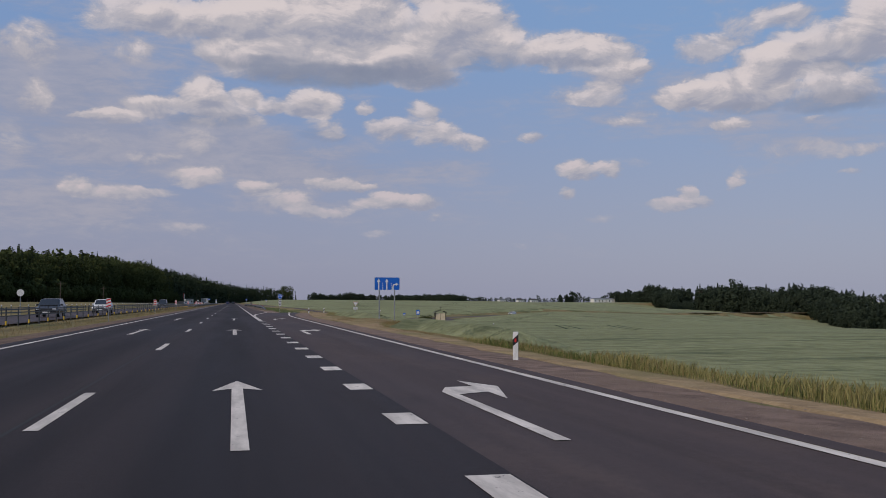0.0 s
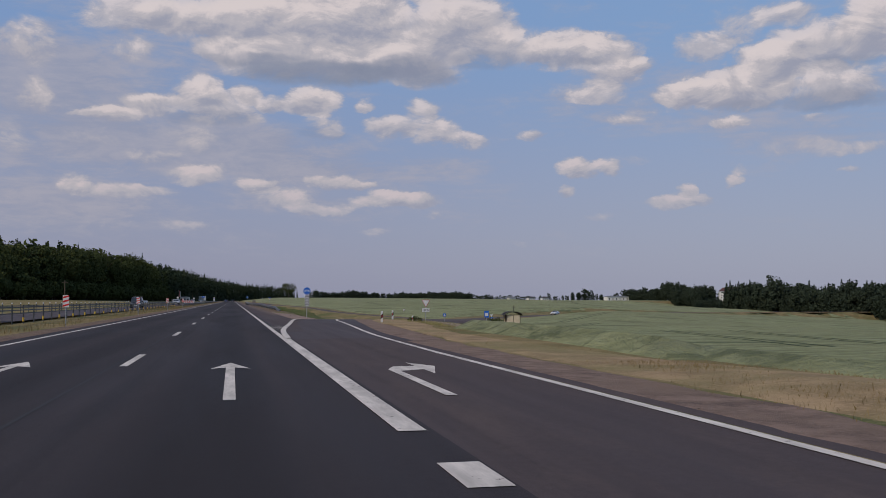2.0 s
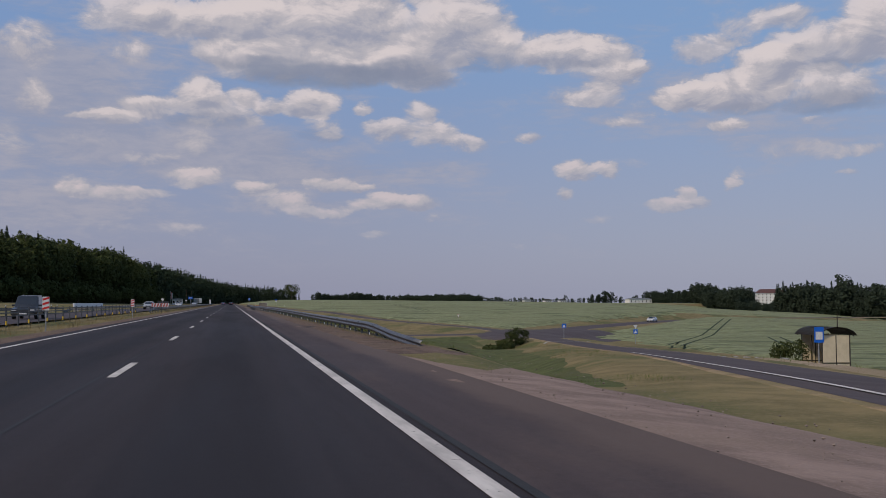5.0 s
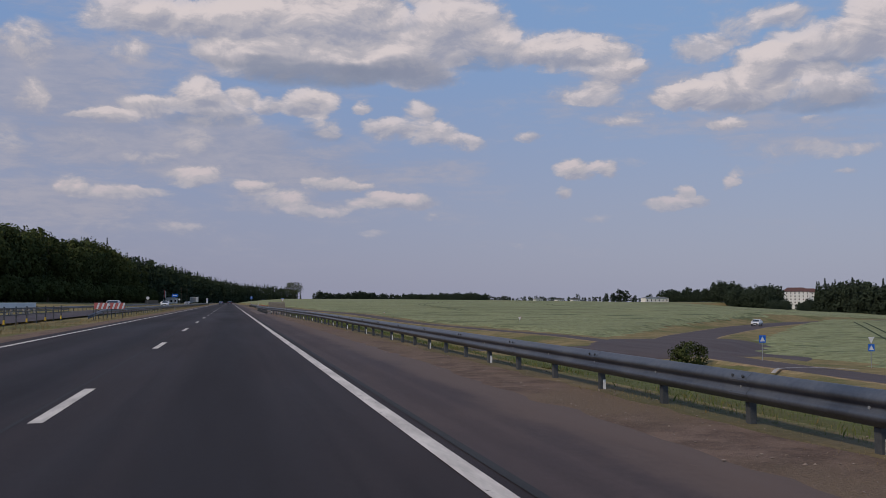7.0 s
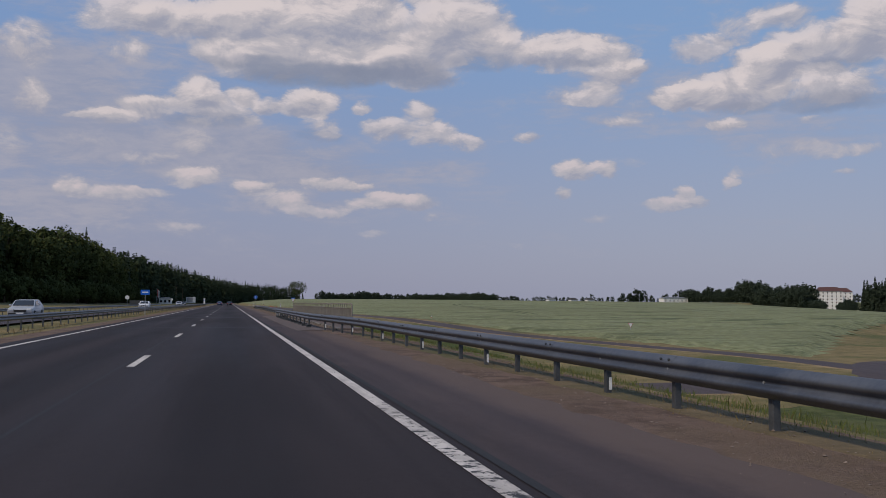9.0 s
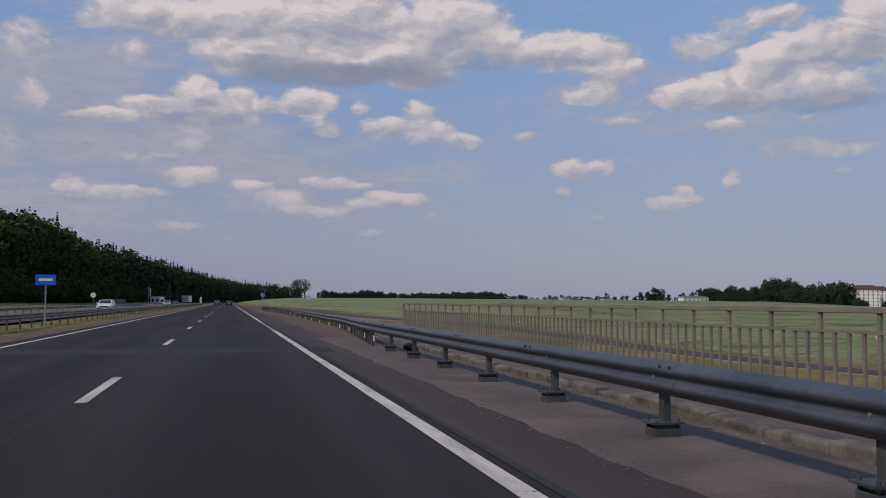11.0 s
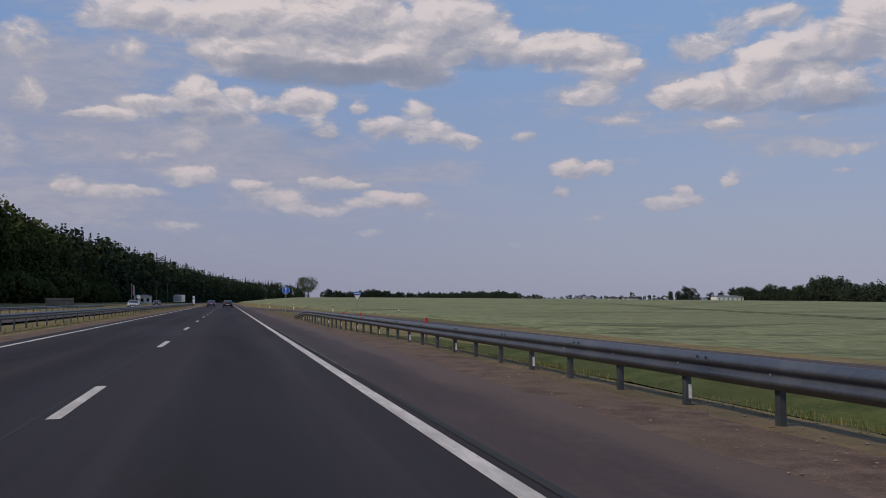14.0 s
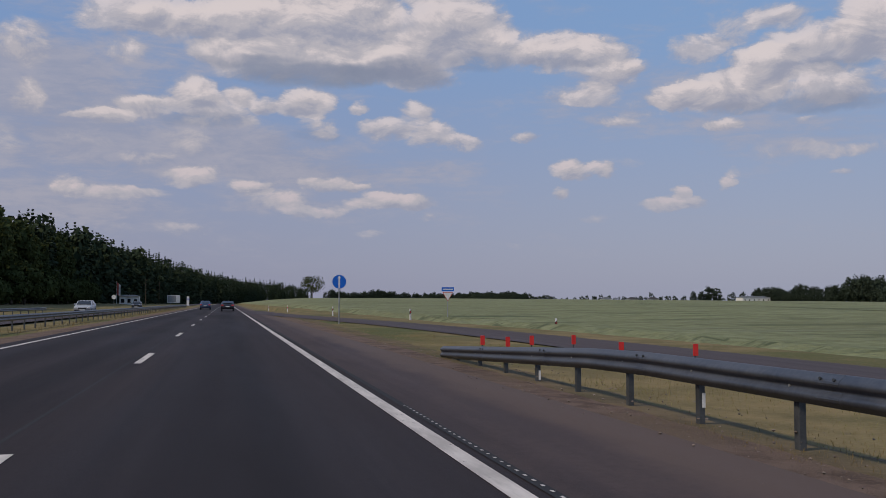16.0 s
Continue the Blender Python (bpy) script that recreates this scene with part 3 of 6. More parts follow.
# ---------------------------------------------------------------- ground
gx = steps((-4500, -1000, 500), (-1000, -300, 100), (-300, -100, 20), (-100, -30, 6), (-30, -5, 1.5), (-5, 5, 5), (5, 30, 1.0), (30, 80, 2.0), (80, 220, 8), (220, 1000, 40), (1000, 4500, 350))
gy = steps((-1500, -100, 200), (-100, -20, 10), (-20, 560, 2.5), (560, 900, 10), (900, 1600, 40), (1600, 4900, 300))
verts, faces = sheet(gx, gy)
under = (verts[:, 0] > -26.5) & (verts[:, 0] < 4.0)
verts[under, 2] -= 0.10
ground = put("ground", mesh_of("ground", verts, faces, M["ground"], True))
tagged(ground, "dry yellow and green grass verges and banks", "ground", kind="structure")


def ribbon(name, line, half, mat, lift=0.0, label="", cat="road", thick=0.0):
    verts, faces = [], []
    for i, q in enumerate(line):
        d = (line[min(i + 1, len(line) - 1)] - line[max(i - 1, 0)]).to_2d().normalized()
        nrm = Vector((d.y, -d.x))
        h = half(q) if callable(half) else half
        for s in (-h[0], h[1]):
            verts.append((q.x + nrm.x * s, q.y + nrm.y * s, q.z + lift))
        if i:
            a = 2 * i
            faces.append((a - 2, a - 1, a + 1, a))
    return mesh_of(name, verts, faces, mat)


def strip(x0, x1, y0, y1, z, step=20.0):
    n = max(1, round((y1 - y0) / step))
    verts = [(x, y0 + (y1 - y0) * j / n, z) for j in range(n + 1) for x in (x0, x1)]
    return verts, [(2 * j, 2 * j + 1, 2 * j + 3, 2 * j + 2) for j in range(n)]


def lay(name, x0, x1, y0, y1, z, mat, label, cat="road"):
    v, f = strip(x0, x1, y0, y1, z)
    return tagged(put(name, mesh_of(name, v, f, mat)), label, cat, kind="structure")


road = lay("road", ROAD_L, ROAD_R, Y0, Y1, 0.0, M["road"], "dark grey asphalt main carriageway with two lanes", "road")
turn_lane = lay("turn_lane", ROAD_R, 5.35, Y0, 100.0, -0.002, M["turn"], "brownish grey asphalt turning lane", "road")
shoulder = lay("shoulder", ROAD_R, 4.0, 100.0, Y1, -0.002, M["turn"], "brownish grey asphalt hard shoulder", "road")
road_opposite = lay("road_opposite", -20.2, -12.3, Y0, Y1, 0.02, M["side"], "grey asphalt carriageway of oncoming traffic", "road")
gravel_left = lay("gravel_median", -7.9, ROAD_L, Y0, Y1, -0.012, M["gravel"], "reddish sandy gravel edge of the median", "gravel")



RAMP_Y, RAMP_Z = np.array([q.y for q in SIDE_ROADS[0][0]]), np.array([q.z for q in SIDE_ROADS[0][0]])


def ramp_z(y):
    return float(np.interp(y, RAMP_Y, RAMP_Z))


def draped(name, rows, mat, lift, label, cat, fall=None, tuck=0.0):
    """A strip of rows (y, left x, right x): over the ground, or falling from the main road to the ramp."""
    cols = max(7, int(max(b - a for _, a, b in rows)))
    xs = np.array([[a + (b - a) * k / (cols - 1) for k in range(cols)] for _, a, b in rows])
    ys = np.array([[y] * cols for y, _, _ in rows])
    if fall:
        share = np.array([[smooth(2.0, ramp_left(y) + 0.4, x) for x in r] for y, r in zip(ys[:, 0], xs)])
        zs = np.array([[ramp_z(y)] * cols for y in ys[:, 0]]) * share + lift
    else:
        zs = terrain(xs, ys) + lift
    if tuck:                                       # edges sink into what lies beside them
        zs[:, 0] -= tuck
        zs[:, -1] -= tuck
        zs[0, 1:-1] -= tuck
        zs[-1, 1:-1] -= tuck
    verts = np.c_[xs.ravel(), ys.ravel(), zs.ravel()]
    faces = [(j * cols + i, j * cols + i + 1, (j + 1) * cols + i + 1, (j + 1) * cols + i) for j in range(len(rows) - 1) for i in range(cols - 1)]
    return tagged(put(name, mesh_of(name, verts, faces, mat)), label, cat, kind="structure")


def rail_edge(y):
    return float(np.interp(y, [150, 168, 250, 280, 338, 346, 372, 470], [6.2, 5.25, 5.08, 4.7, 4.6, 4.9, 5.15, 5.25]))


def ramp_left(y):
    return float(np.interp(y, [84, 105, 119, 127, 134, 140, 152, 165], [2.0, 3.0, 4.4, 6.0, 8.0, 9.6, 13, 17]))


draped("gore", [(y, 2.0, max(2.1, ramp_left(y) + 0.6)) for y in np.arange(92, 128.1, 1)], M["turn"], 0.016, "brownish grey asphalt wedge beside the exit ramp", "road", True, 0.012)
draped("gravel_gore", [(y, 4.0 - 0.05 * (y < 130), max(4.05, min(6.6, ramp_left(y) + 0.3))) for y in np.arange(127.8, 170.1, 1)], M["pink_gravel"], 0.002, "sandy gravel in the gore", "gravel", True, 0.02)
draped("sand_spill", [(y, float(np.interp(y, [128, 131, 136, 142, 152, 166], [5.5, 4.4, 3.4, 2.95, 3.0, 3.7])) + 0.2 * noise.noise((y * 0.9, 3, 1)) + 0.1 * noise.noise((y * 2.7, 3, 2)),
                       max(5.6, min(float(np.interp(y, [128, 140, 152, 166], [9.0, 8.6, 7.0, 5.6])), ramp_left(y) - 0.3)) + 0.3 * noise.noise((y * 0.7, 5, 2))) for y in np.arange(128, 166.1, 0.5)],
       M["spill"], 0.05, "pinkish sand spilled over the shoulder at the gore", "gravel", True, 0.045)
draped("gravel_edge", [(y, 3.75 + 0.14 * noise.noise((y * 2.6, 3, 0)) + 0.2 * noise.noise((y * 0.9, 0, 0)) + 0.3 * noise.noise((y * 0.13, 5, 0)), 6.0 + 0.3 * noise.noise((y * 0.6, 9, 0))) for y in np.arange(160, 520.1, 0.4)], M["gravel"], 0.006, "reddish sandy gravel strip under the guard rail", "gravel", None, 0.014)
for y0, y1 in ((168, 284), (338, 520)):
    draped("straw_strip", [(y, rail_edge(y) - 0.28 + 0.22 * noise.noise((y * 0.7, 3, 5)) + 0.12 * noise.noise((y * 2.3, 3, 6)), rail_edge(y) + 0.75 + 0.2 * noise.noise((y * 0.5, 9, 4))) for y in np.arange(y0, y1 + 0.1, 0.5)], M["matted"], 0.012, "matted dry straw along the foot of the guard rail", "verge", None, 0.02)
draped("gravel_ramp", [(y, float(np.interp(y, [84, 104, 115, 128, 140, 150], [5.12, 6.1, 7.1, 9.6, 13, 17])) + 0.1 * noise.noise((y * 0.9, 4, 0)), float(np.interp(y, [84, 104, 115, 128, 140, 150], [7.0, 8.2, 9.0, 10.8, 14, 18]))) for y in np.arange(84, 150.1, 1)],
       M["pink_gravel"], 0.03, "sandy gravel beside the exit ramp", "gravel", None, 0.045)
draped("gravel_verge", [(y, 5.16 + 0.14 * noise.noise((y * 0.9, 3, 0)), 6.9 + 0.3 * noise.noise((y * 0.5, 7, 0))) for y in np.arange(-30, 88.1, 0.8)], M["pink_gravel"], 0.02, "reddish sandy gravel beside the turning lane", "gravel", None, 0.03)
draped("dry_verge", [(y, float(np.interp(y, [80, 90, 104, 112], [6.75, 7.15, 8.0, 8.6])) + 0.25 * noise.noise((y * 0.5, 1, 3)), float(np.interp(y, [-30, 30, 40, 55, 62, 71, 80, 90, 100, 112], [7.6, 7.9, 8.3, 8.4, 11.0, 11.0, 9.2, 8.7, 9.7, 12.0])) + 0.3 * noise.noise((y * 0.3, 2, 8))) for y in np.arange(-30, 112.1, 1.0)],
       M["straw_edge"], 0.035, "dry straw-coloured verge beside the gravel", "verge", None, 0.05)
draped("dry_bank", [(y, float(np.interp(y, [104, 115, 128, 140, 150, 164], [7.6, 8.6, 10.8, 14.2, 18.2, 24.0])), float(np.interp(y, [104, 115, 128, 140, 150, 164], [9.0, 12.6, 17.5, 23.0, 27.0, 31.0])) + 1.6 * noise.noise((y * 0.22, 4, 8)))
                    for y in np.arange(104, 164.1, 1.0)], M["straw_edge"], 0.045, "dry straw-coloured bank beside the exit ramp", "verge", None, 0.06)
for x, y, w, d, key, words in ((3.62, 186.3, 0.42, 0.5, "spill", "pale broken patch in the asphalt of the shoulder"), (3.95, 186.1, 0.5, 1.1, "seam", "dark crumbling patch in the asphalt of the shoulder"),
                               (3.66, 369.7, 0.30, 0.55, "seam", "dark round patch in the asphalt of the shoulder"), (3.0, 241.6, 0.25, 0.5, "seam", "dark stain on the asphalt of the shoulder")):
    rim = [(x + w * (0.8 + 0.35 * noise.noise((k * 1.1, x, y))) * math.cos(k * 0.4488), y + d * (0.8 + 0.35 * noise.noise((k * 0.9, y, x))) * math.sin(k * 0.4488), 0.009) for k in range(14)]
    tagged(put("asphalt_patch", mesh_of("asphalt_patch", rim, [tuple(range(14))], M[key])), words, "asphalt patch", kind="structure")
lay("seam", 1.94, 2.03, 90.0, 900.0, 0.007, M["seam"], "dark bitumen seam between carriageway and shoulder", "road seam")
lay("bridge_joint", ROAD_L, 2.5, 323.9, 326.5, 0.0035, M["seam"], "dark asphalt band over the bridge's expansion joint", "road seam")
lay("bridge_joint", ROAD_L, 2.5, 293.2, 294.2, 0.0035, M["seam"], "dark asphalt band over the bridge's expansion joint", "road seam")
lay("seam", LANE - 0.22, LANE - 0.17, Y0, 700.0, 0.003, M["seam"], "dark joint between the two lanes", "road seam")
# asphalt apron where the ramps meet the crossing road
rows = []
for y in np.arange(277, 325.1, 2):
    half = 14.5 * math.sqrt(max(0.0, 1 - ((y - 301) / 25) ** 2))
    mid = 57 + (y - 301) * 0.32
    rows.append((y, mid - half, mid + half))
draped("dirt_apron", [(y, 19.5 + (y - 158) * 0.36, 20.5 + (y - 158) * 0.40 + 11 * math.sin(min(1.0, (y - 156) / 40) * 2.0)) for y in np.arange(158, 206.1, 2)], M["sand"], 0.05, "bare sandy ground round the bus shelter", "gravel", None, 0.06)
draped("junction", rows, M["side"], 0.075, "grey asphalt apron of the road junction", "road", None, 0.12)
draped("green_bank", [(y, 6.0 + 0.5 * noise.noise((y * 0.4, 6, 1)), float(np.interp(y, [164, 180, 200, 230, 262, 290], [12, 16.5, 23, 30, 36, 40])) + 0.8 * noise.noise((y * 0.2, 8, 1))) for y in np.arange(164, 296.1, 1.5)], M["green_bank"], 0.03, "lush green grass bank behind the guard rail", "verge", None, 0.05)
draped("green_bank", [(y, 6.2 + 0.5 * noise.noise((y * 0.4, 6, 2)), float(np.interp(y, [336, 362, 388, 414, 432], [27, 26, 19, 12.5, 8.5])) + 0.8 * noise.noise((y * 0.2, 8, 2))) for y in np.arange(334, 432.1, 1.5)], M["lush_bank"], 0.03, "green and yellow grass bank behind the guard rail", "verge", None, 0.05)
for name, (line, half), label in zip(("exit_ramp", "cross_road", "entry_ramp", "bus_bay"), SIDE_ROADS,
                                     ("grey asphalt exit ramp curving down to the junction", "grey asphalt road crossing under the bridge",
                                      "grey asphalt entry ramp climbing to the main road", "grey asphalt bus bay in front of the shelter")):
    if name == "cross_road":
        line = [q for q in line if q.x > 12]
    lifts = {"exit_ramp": 0.012, "cross_road": 0.004, "entry_ramp": 0.008, "bus_bay": 0.016}
    width = (half, half + 0.3) if name != "exit_ramp" else (lambda q: (min(2.0, max(0.3, q.x - 2.15)), 2.2))
    me = ribbon(name, line, width, M["side"], lifts[name])
    tagged(put(name, me), label, "road", kind="structure")
    # worn straw-coloured edges sloping away from the asphalt
    far = [q for q in line if q.x > 14]
    for s in (-1, 1):
        v, f = [], []
        for i, q in enumerate(far):
            d = (far[min(i + 1, len(far) - 1)] - far[max(i - 1, 0)]).to_2d().normalized()
            h = half + (0.3 if s > 0 and name != "exit_ramp" else 0.2 if s > 0 else 0.0)
            w = 0.75 + 0.5 * noise.noise((q.x * 0.15, q.y * 0.15, s * 3))
            v += [(q.x + d.y * s * k, q.y - d.x * s * k, q.z + lifts[name] - z) for k, z in ((h - 0.06, 0.004), (h + w * 0.5, 0.02), (h + w, 0.22))]
            if i:
                a = 3 * i
                f += [(a - 3, a - 2, a + 1, a), (a - 2, a - 1, a + 2, a + 1)]
        tagged(put("road_edge", mesh_of("road_edge", v, f, M["straw_edge"])), "pale sandy edge along the side road", "road edge", kind="structure")

# crop field: a raised sheet, cut back from the verges and the side roads
fx = steps((7, 20, 1.0), (20, 60, 2.0), (60, 140, 4.0), (140, 300, 10.0), (300, 1100, 50))
fy = steps((-90, 560, 2.5), (560, 700, 7), (700, 1400, 35), (1400, 2600, 200))
qx, qy = np.meshgrid(fx, fy)
ragged = np.array([noise.noise((a * 0.13, b * 0.13, 0)) for a, b in zip(qx.ravel(), qy.ravel())]) * 1.6
edge = np.interp(qy.ravel(), [-100, 24, 40, 55, 62, 71, 80, 90, 100, 112, 120, 150, 200, 250, 300, 301, 360, 420, 480, 540, 580, 2600],
                 [9.6, 9.4, 8.0, 8.1, 10.8, 10.8, 9.0, 8.5, 9.9, 13.0, 16.0, 31, 44, 56, 64, 64, 48, 23, 17, 14, 11, 11])
keep = (qx.ravel() > edge + ragged * np.where(qx.ravel() < 20, 0.3, 1.0)) & ((side_distance(qx.ravel(), qy.ravel()) > 4.0 + ragged))
verts, faces = sheet(fx, fy, keep, 0.45)
count = np.zeros(len(verts), int)
for f in faces:
    count[list(f)] += 1
verts[count < 4, 2] -= 0.47
field = put("crop_field", mesh_of("crop_field", verts, faces, M["crop"], True))
tagged(field, "grey-green field of young cereal crop", "field", kind="stuff")

# ---------------------------------------------------------------- road paint
def patch(x0, x1, y0, y1):
    return mesh_of("paint_patch", [(x0, y0, 0), (x1, y0, 0), (x1, y1, 0), (x0, y1, 0)], [(0, 1, 2, 3)], M["paint"])


PAINT = 0.006
DASH0 = 9.6                                        # near end of a lane dash
dash = patch(-0.075, 0.075, 0, 4.0)
for k in range(-4, 60):
    y = DASH0 + 16.0 * k
    put("lane_dash", dash, road, pose(LANE, y - float(np.interp(y, [220, 250, 265, 330, 362, 378, 394, 410], [0, 0.3, 0.6, 1.2, 1.3, 1.1, 0.8, 0.7])), PAINT))
wide = patch(-0.17, 0.17, 0, 1.0)
for k in range(-20, 1):
    put("wide_dash", wide, road, pose(LINE_R, 60.8 + 3.96 * k, PAINT))


def line_on(name, points, w, parent, lift=PAINT, drape=False):
    if drape:
        points = [Vector((q.x, q.y, max(ramp_z(q.y), 0.0 if q.y < 92 else -9.0) * (float(smooth(2.0, ramp_left(q.y) + 0.4, q.x)) if q.y < 128 else 1.0) + float(np.interp(q.y, [77, 86, 102, 116], [-0.013, 0.0, 0.0, 0.018])))) for q in points]
    return put(name, ribbon(name, points, (w / 2, w / 2), M["paint"], lift), parent)


line_on("edge_line_left", [Vector((LINE_L, y, 0)) for y in range(-70, 1200, 10)], 0.16, road)
line_on("edge_line_right", [Vector((LINE_R - 0.07, y, 0)) for y in range(64, 1200, 10)], 0.175, road)
line_on("solid_line", [Vector((LINE_R - 0.02, y, 0)) for y in (63.6, 70, 80, 86)], 0.28, road, 0.009)
line_on("turn_lane_edge", [Vector((4.93, y, 0)) for y in range(-70, 78, 7)], 0.15, road, 0.006)
line_on("turn_lane_edge", spline([(4.93, 77, 0), (5.1, 88.7, 0), (5.9, 103.4, 0), (6.2, 109, 0), (6.55, 115, 0), (8.3, 126.5, -0.2), (8.6, 127.8, -0.3)]), 0.15, road, 0.019, True)
line_on("gore_line", spline([(1.86, 86, 0), (2.16, 94.6, 0), (3.02, 105, 0), (3.84, 115, 0), (4.36, 119, 0), (5.4, 124.6, -0.15), (7.6, 133, -0.45), (9.2, 139.2, -0.6), (10.8, 143, -0.7), (13.6, 151, -1.0), (17.6, 163, -1.4), (22.8, 181, -2.1), (29.0, 203, -2.9)]), 0.21, road, 0.03, True)
for y in (95.8, 98.2, 100.4):
    x1 = float(np.interp(y, [94.6, 105], [2.22, 3.15]))
    put("gore_bar", mesh_of("gore_bar", [(LINE_R, y + 0.25, 0), (x1, y - 0.3, 0), (x1, y + 0.1, 0), (LINE_R, y + 0.65, 0)], [(0, 1, 2, 3)], M["paint"]), road, pose(0, 0, 0.025))


dots_v, dots_f = [], []
for k in range(250):
    y, x = 398 + 0.2 * k, 1.99
    dots_v += [(x - 0.012, y, 0.011), (x + 0.012, y, 0.011), (x + 0.012, y + 0.06, 0.011), (x - 0.012, y + 0.06, 0.011)]
    dots_f.append((4 * k, 4 * k + 1, 4 * k + 2, 4 * k + 3))
put("rumble_dots", mesh_of("rumble_dots", dots_v, dots_f, M["paint"]), road)["kind"] = "stuff"


def arrow_mesh(turn):
    v = []
    if not turn:
        v = [(-0.08, 0), (0.08, 0), (0.08, 5.9), (0.36, 5.6), (0.0, 7.3), (-0.36, 5.6), (-0.08, 5.9)]
        f = [(0, 1, 2, 6), (2, 3, 4), (6, 2, 4), (6, 4, 5)]
    else:
        v = [(-0.08, 0), (0.08, 0), (0.08, 4.4), (0.56, 4.7), (0.56, 3.7), (0.93, 5.5), (0.56, 6.6), (0.56, 5.6), (0.12, 5.5), (-0.08, 4.8)]
        f = [(0, 1, 2, 9), (9, 2, 8), (2, 3, 7, 8), (4, 5, 6)]
    return mesh_of("arrow", [(x, y, 0) for x, y in v], f, M["paint"])


straight, turning = arrow_mesh(False), arrow_mesh(True)
for y in (7.9, 37.2, 66.9):
    put("straight_arrow", straight, road, pose(0.07, y, PAINT))
    put("straight_arrow", straight, road, pose(-3.95, y + 1.2, PAINT))
    put("turn_arrow", turning, road, pose(2.95, y, PAINT))
# ---------------------------------------------------------------- guard rails
W_BEAM = [(0.0, 0.0), (0.012, -0.012), (0.045, -0.058), (0.065, -0.076), (0.085, -0.082), (0.105, -0.076), (0.122, -0.058), (0.14, -0.040), (0.155, -0.034), (0.17, -0.040),
          (0.188, -0.058), (0.205, -0.076), (0.225, -0.082), (0.245, -0.076), (0.265, -0.058), (0.298, -0.012), (0.31, 0.0)]


def beam_mesh(line, face):
    """A W-profile beam along a line of (x, y, z of its lower edge); face -1 bulges to -x."""
    prof = [(h, d * (1 if face < 0 else -1)) for h, d in W_BEAM]
    back = [(h, d + (0.012 if face < 0 else -0.012)) for h, d in prof[::-1]]
    ring = prof + back
    n = len(ring)
    verts, faces = [], []
    for i, (x, y, z) in enumerate(line):
        verts += [(x + d, y, z + h) for h, d in ring]
        if i:
            a, b = (i - 1) * n, i * n
            faces += [(a + k, a + (k + 1) % n, b + (k + 1) % n, b + k) for k in range(n)]
    faces += [tuple(range(n))[::-1], tuple(range((len(line) - 1) * n, len(line) * n))]
    me = mesh_of("beam", verts, faces, M["steel"], True)
    bm = B()
    bm.from_mesh(me)
    bmesh.ops.recalc_face_normals(bm, faces=bm.faces[:])
    bm.to_mesh(me)
    bm.free()
    return me


def rail_x(y):
    return float(np.interp(y, [150, 168, 250, 280, 292, 327, 331, 338, 346, 372, 395, 470], [6.2, 5.25, 5.08, 4.6, 3.72, 3.74, 4.0, 4.5, 4.9, 5.15, 5.2, 5.25]))


RAIL_A, RAIL_B = 164.0, 461.0
BRIDGE_A, BRIDGE_B = 290.0, 331.0


def rail_low(y):
    return float(np.interp(y, [RAIL_A, RAIL_A + 9, 200, 240, 270, 292, 327, 336, 350, 376, 388, 403, 440, RAIL_B - 12, RAIL_B],
                           [-0.16, 0.20, 0.23, 0.31, 0.33, 0.40, 0.40, 0.33, 0.26, 0.27, 0.36, 0.33, 0.31, 0.30, -0.2]))


rail = thing("guardrail", pose(0, 0, 0), "weathered galvanised steel guard rail on dark posts with white marks", "guardrail")
put("beam", beam_mesh([(rail_x(y), y, rail_low(y)) for y in np.arange(RAIL_A, RAIL_B + 0.1, 2.0)], -1), rail)
post_bm = box(B(), -0.04, 0.04, -0.045, 0.045, -0.5, 0.60, 0.008)
box(post_bm, -0.06, -0.01, -0.04, 0.04, 0.36, 0.6)
post_me = bpy.data.meshes.new("post")
post_bm.to_mesh(post_me)
post_me.materials.append(M["post_steel"])
mark_bm = box(B(), 0.0, 0.04, -0.052, -0.0455, 0.03, 0.2)
mark_me = bpy.data.meshes.new("mark")
mark_bm.to_mesh(mark_me)
mark_me.materials.append(M["white"])
bolt_bm = rod(B(), (-0.02, 0, 0.155), (-0.044, 0, 0.155), 0.016, sides=8)
bolt_me = bpy.data.meshes.new("bolt")
bolt_bm.to_mesh(bolt_me)
bolt_me.materials.append(M["pole"])
stations = [(164.0 + 2.0 * k, k + 1, False) for k in range(1, 63)] + [(293.05 + 3.05 * k, 1, True) for k in range(11)] + [(326.65 + k, k, False) for k in range(6)] + [(332.65 + 2.0 * k, k, False) for k in range(64)]
for y, k, on_bridge in stations:
    low = rail_low(y)
    p = put("post", post_me, rail, pose(rail_x(y) + 0.07, y, low - 0.30))
    put("bolt", bolt_me, rail, pose(rail_x(y), y, low))
    if on_bridge:
        foot = box(B(), -0.13, 0.13, -0.11, 0.11, 0.0, 0.09, 0.01)
        box(foot, -0.10, 0.10, -0.08, 0.08, 0.09, 0.125)
        box(foot, -0.16, 0.16, -0.13, 0.13, 0.125, 0.145)
        for bx in (-0.11, 0.11):
            for by in (-0.09, 0.09):
                rod(foot, (bx, by, 0.09), (bx, by, 0.17), 0.014, sides=6)
        f = part("base", foot, M["post_steel"], rail)
        f.location = (rail_x(y) + 0.05, y, 0.0)
    elif k % 3 == 0:
        put("mark", mark_me, p, None, "white reflective mark")

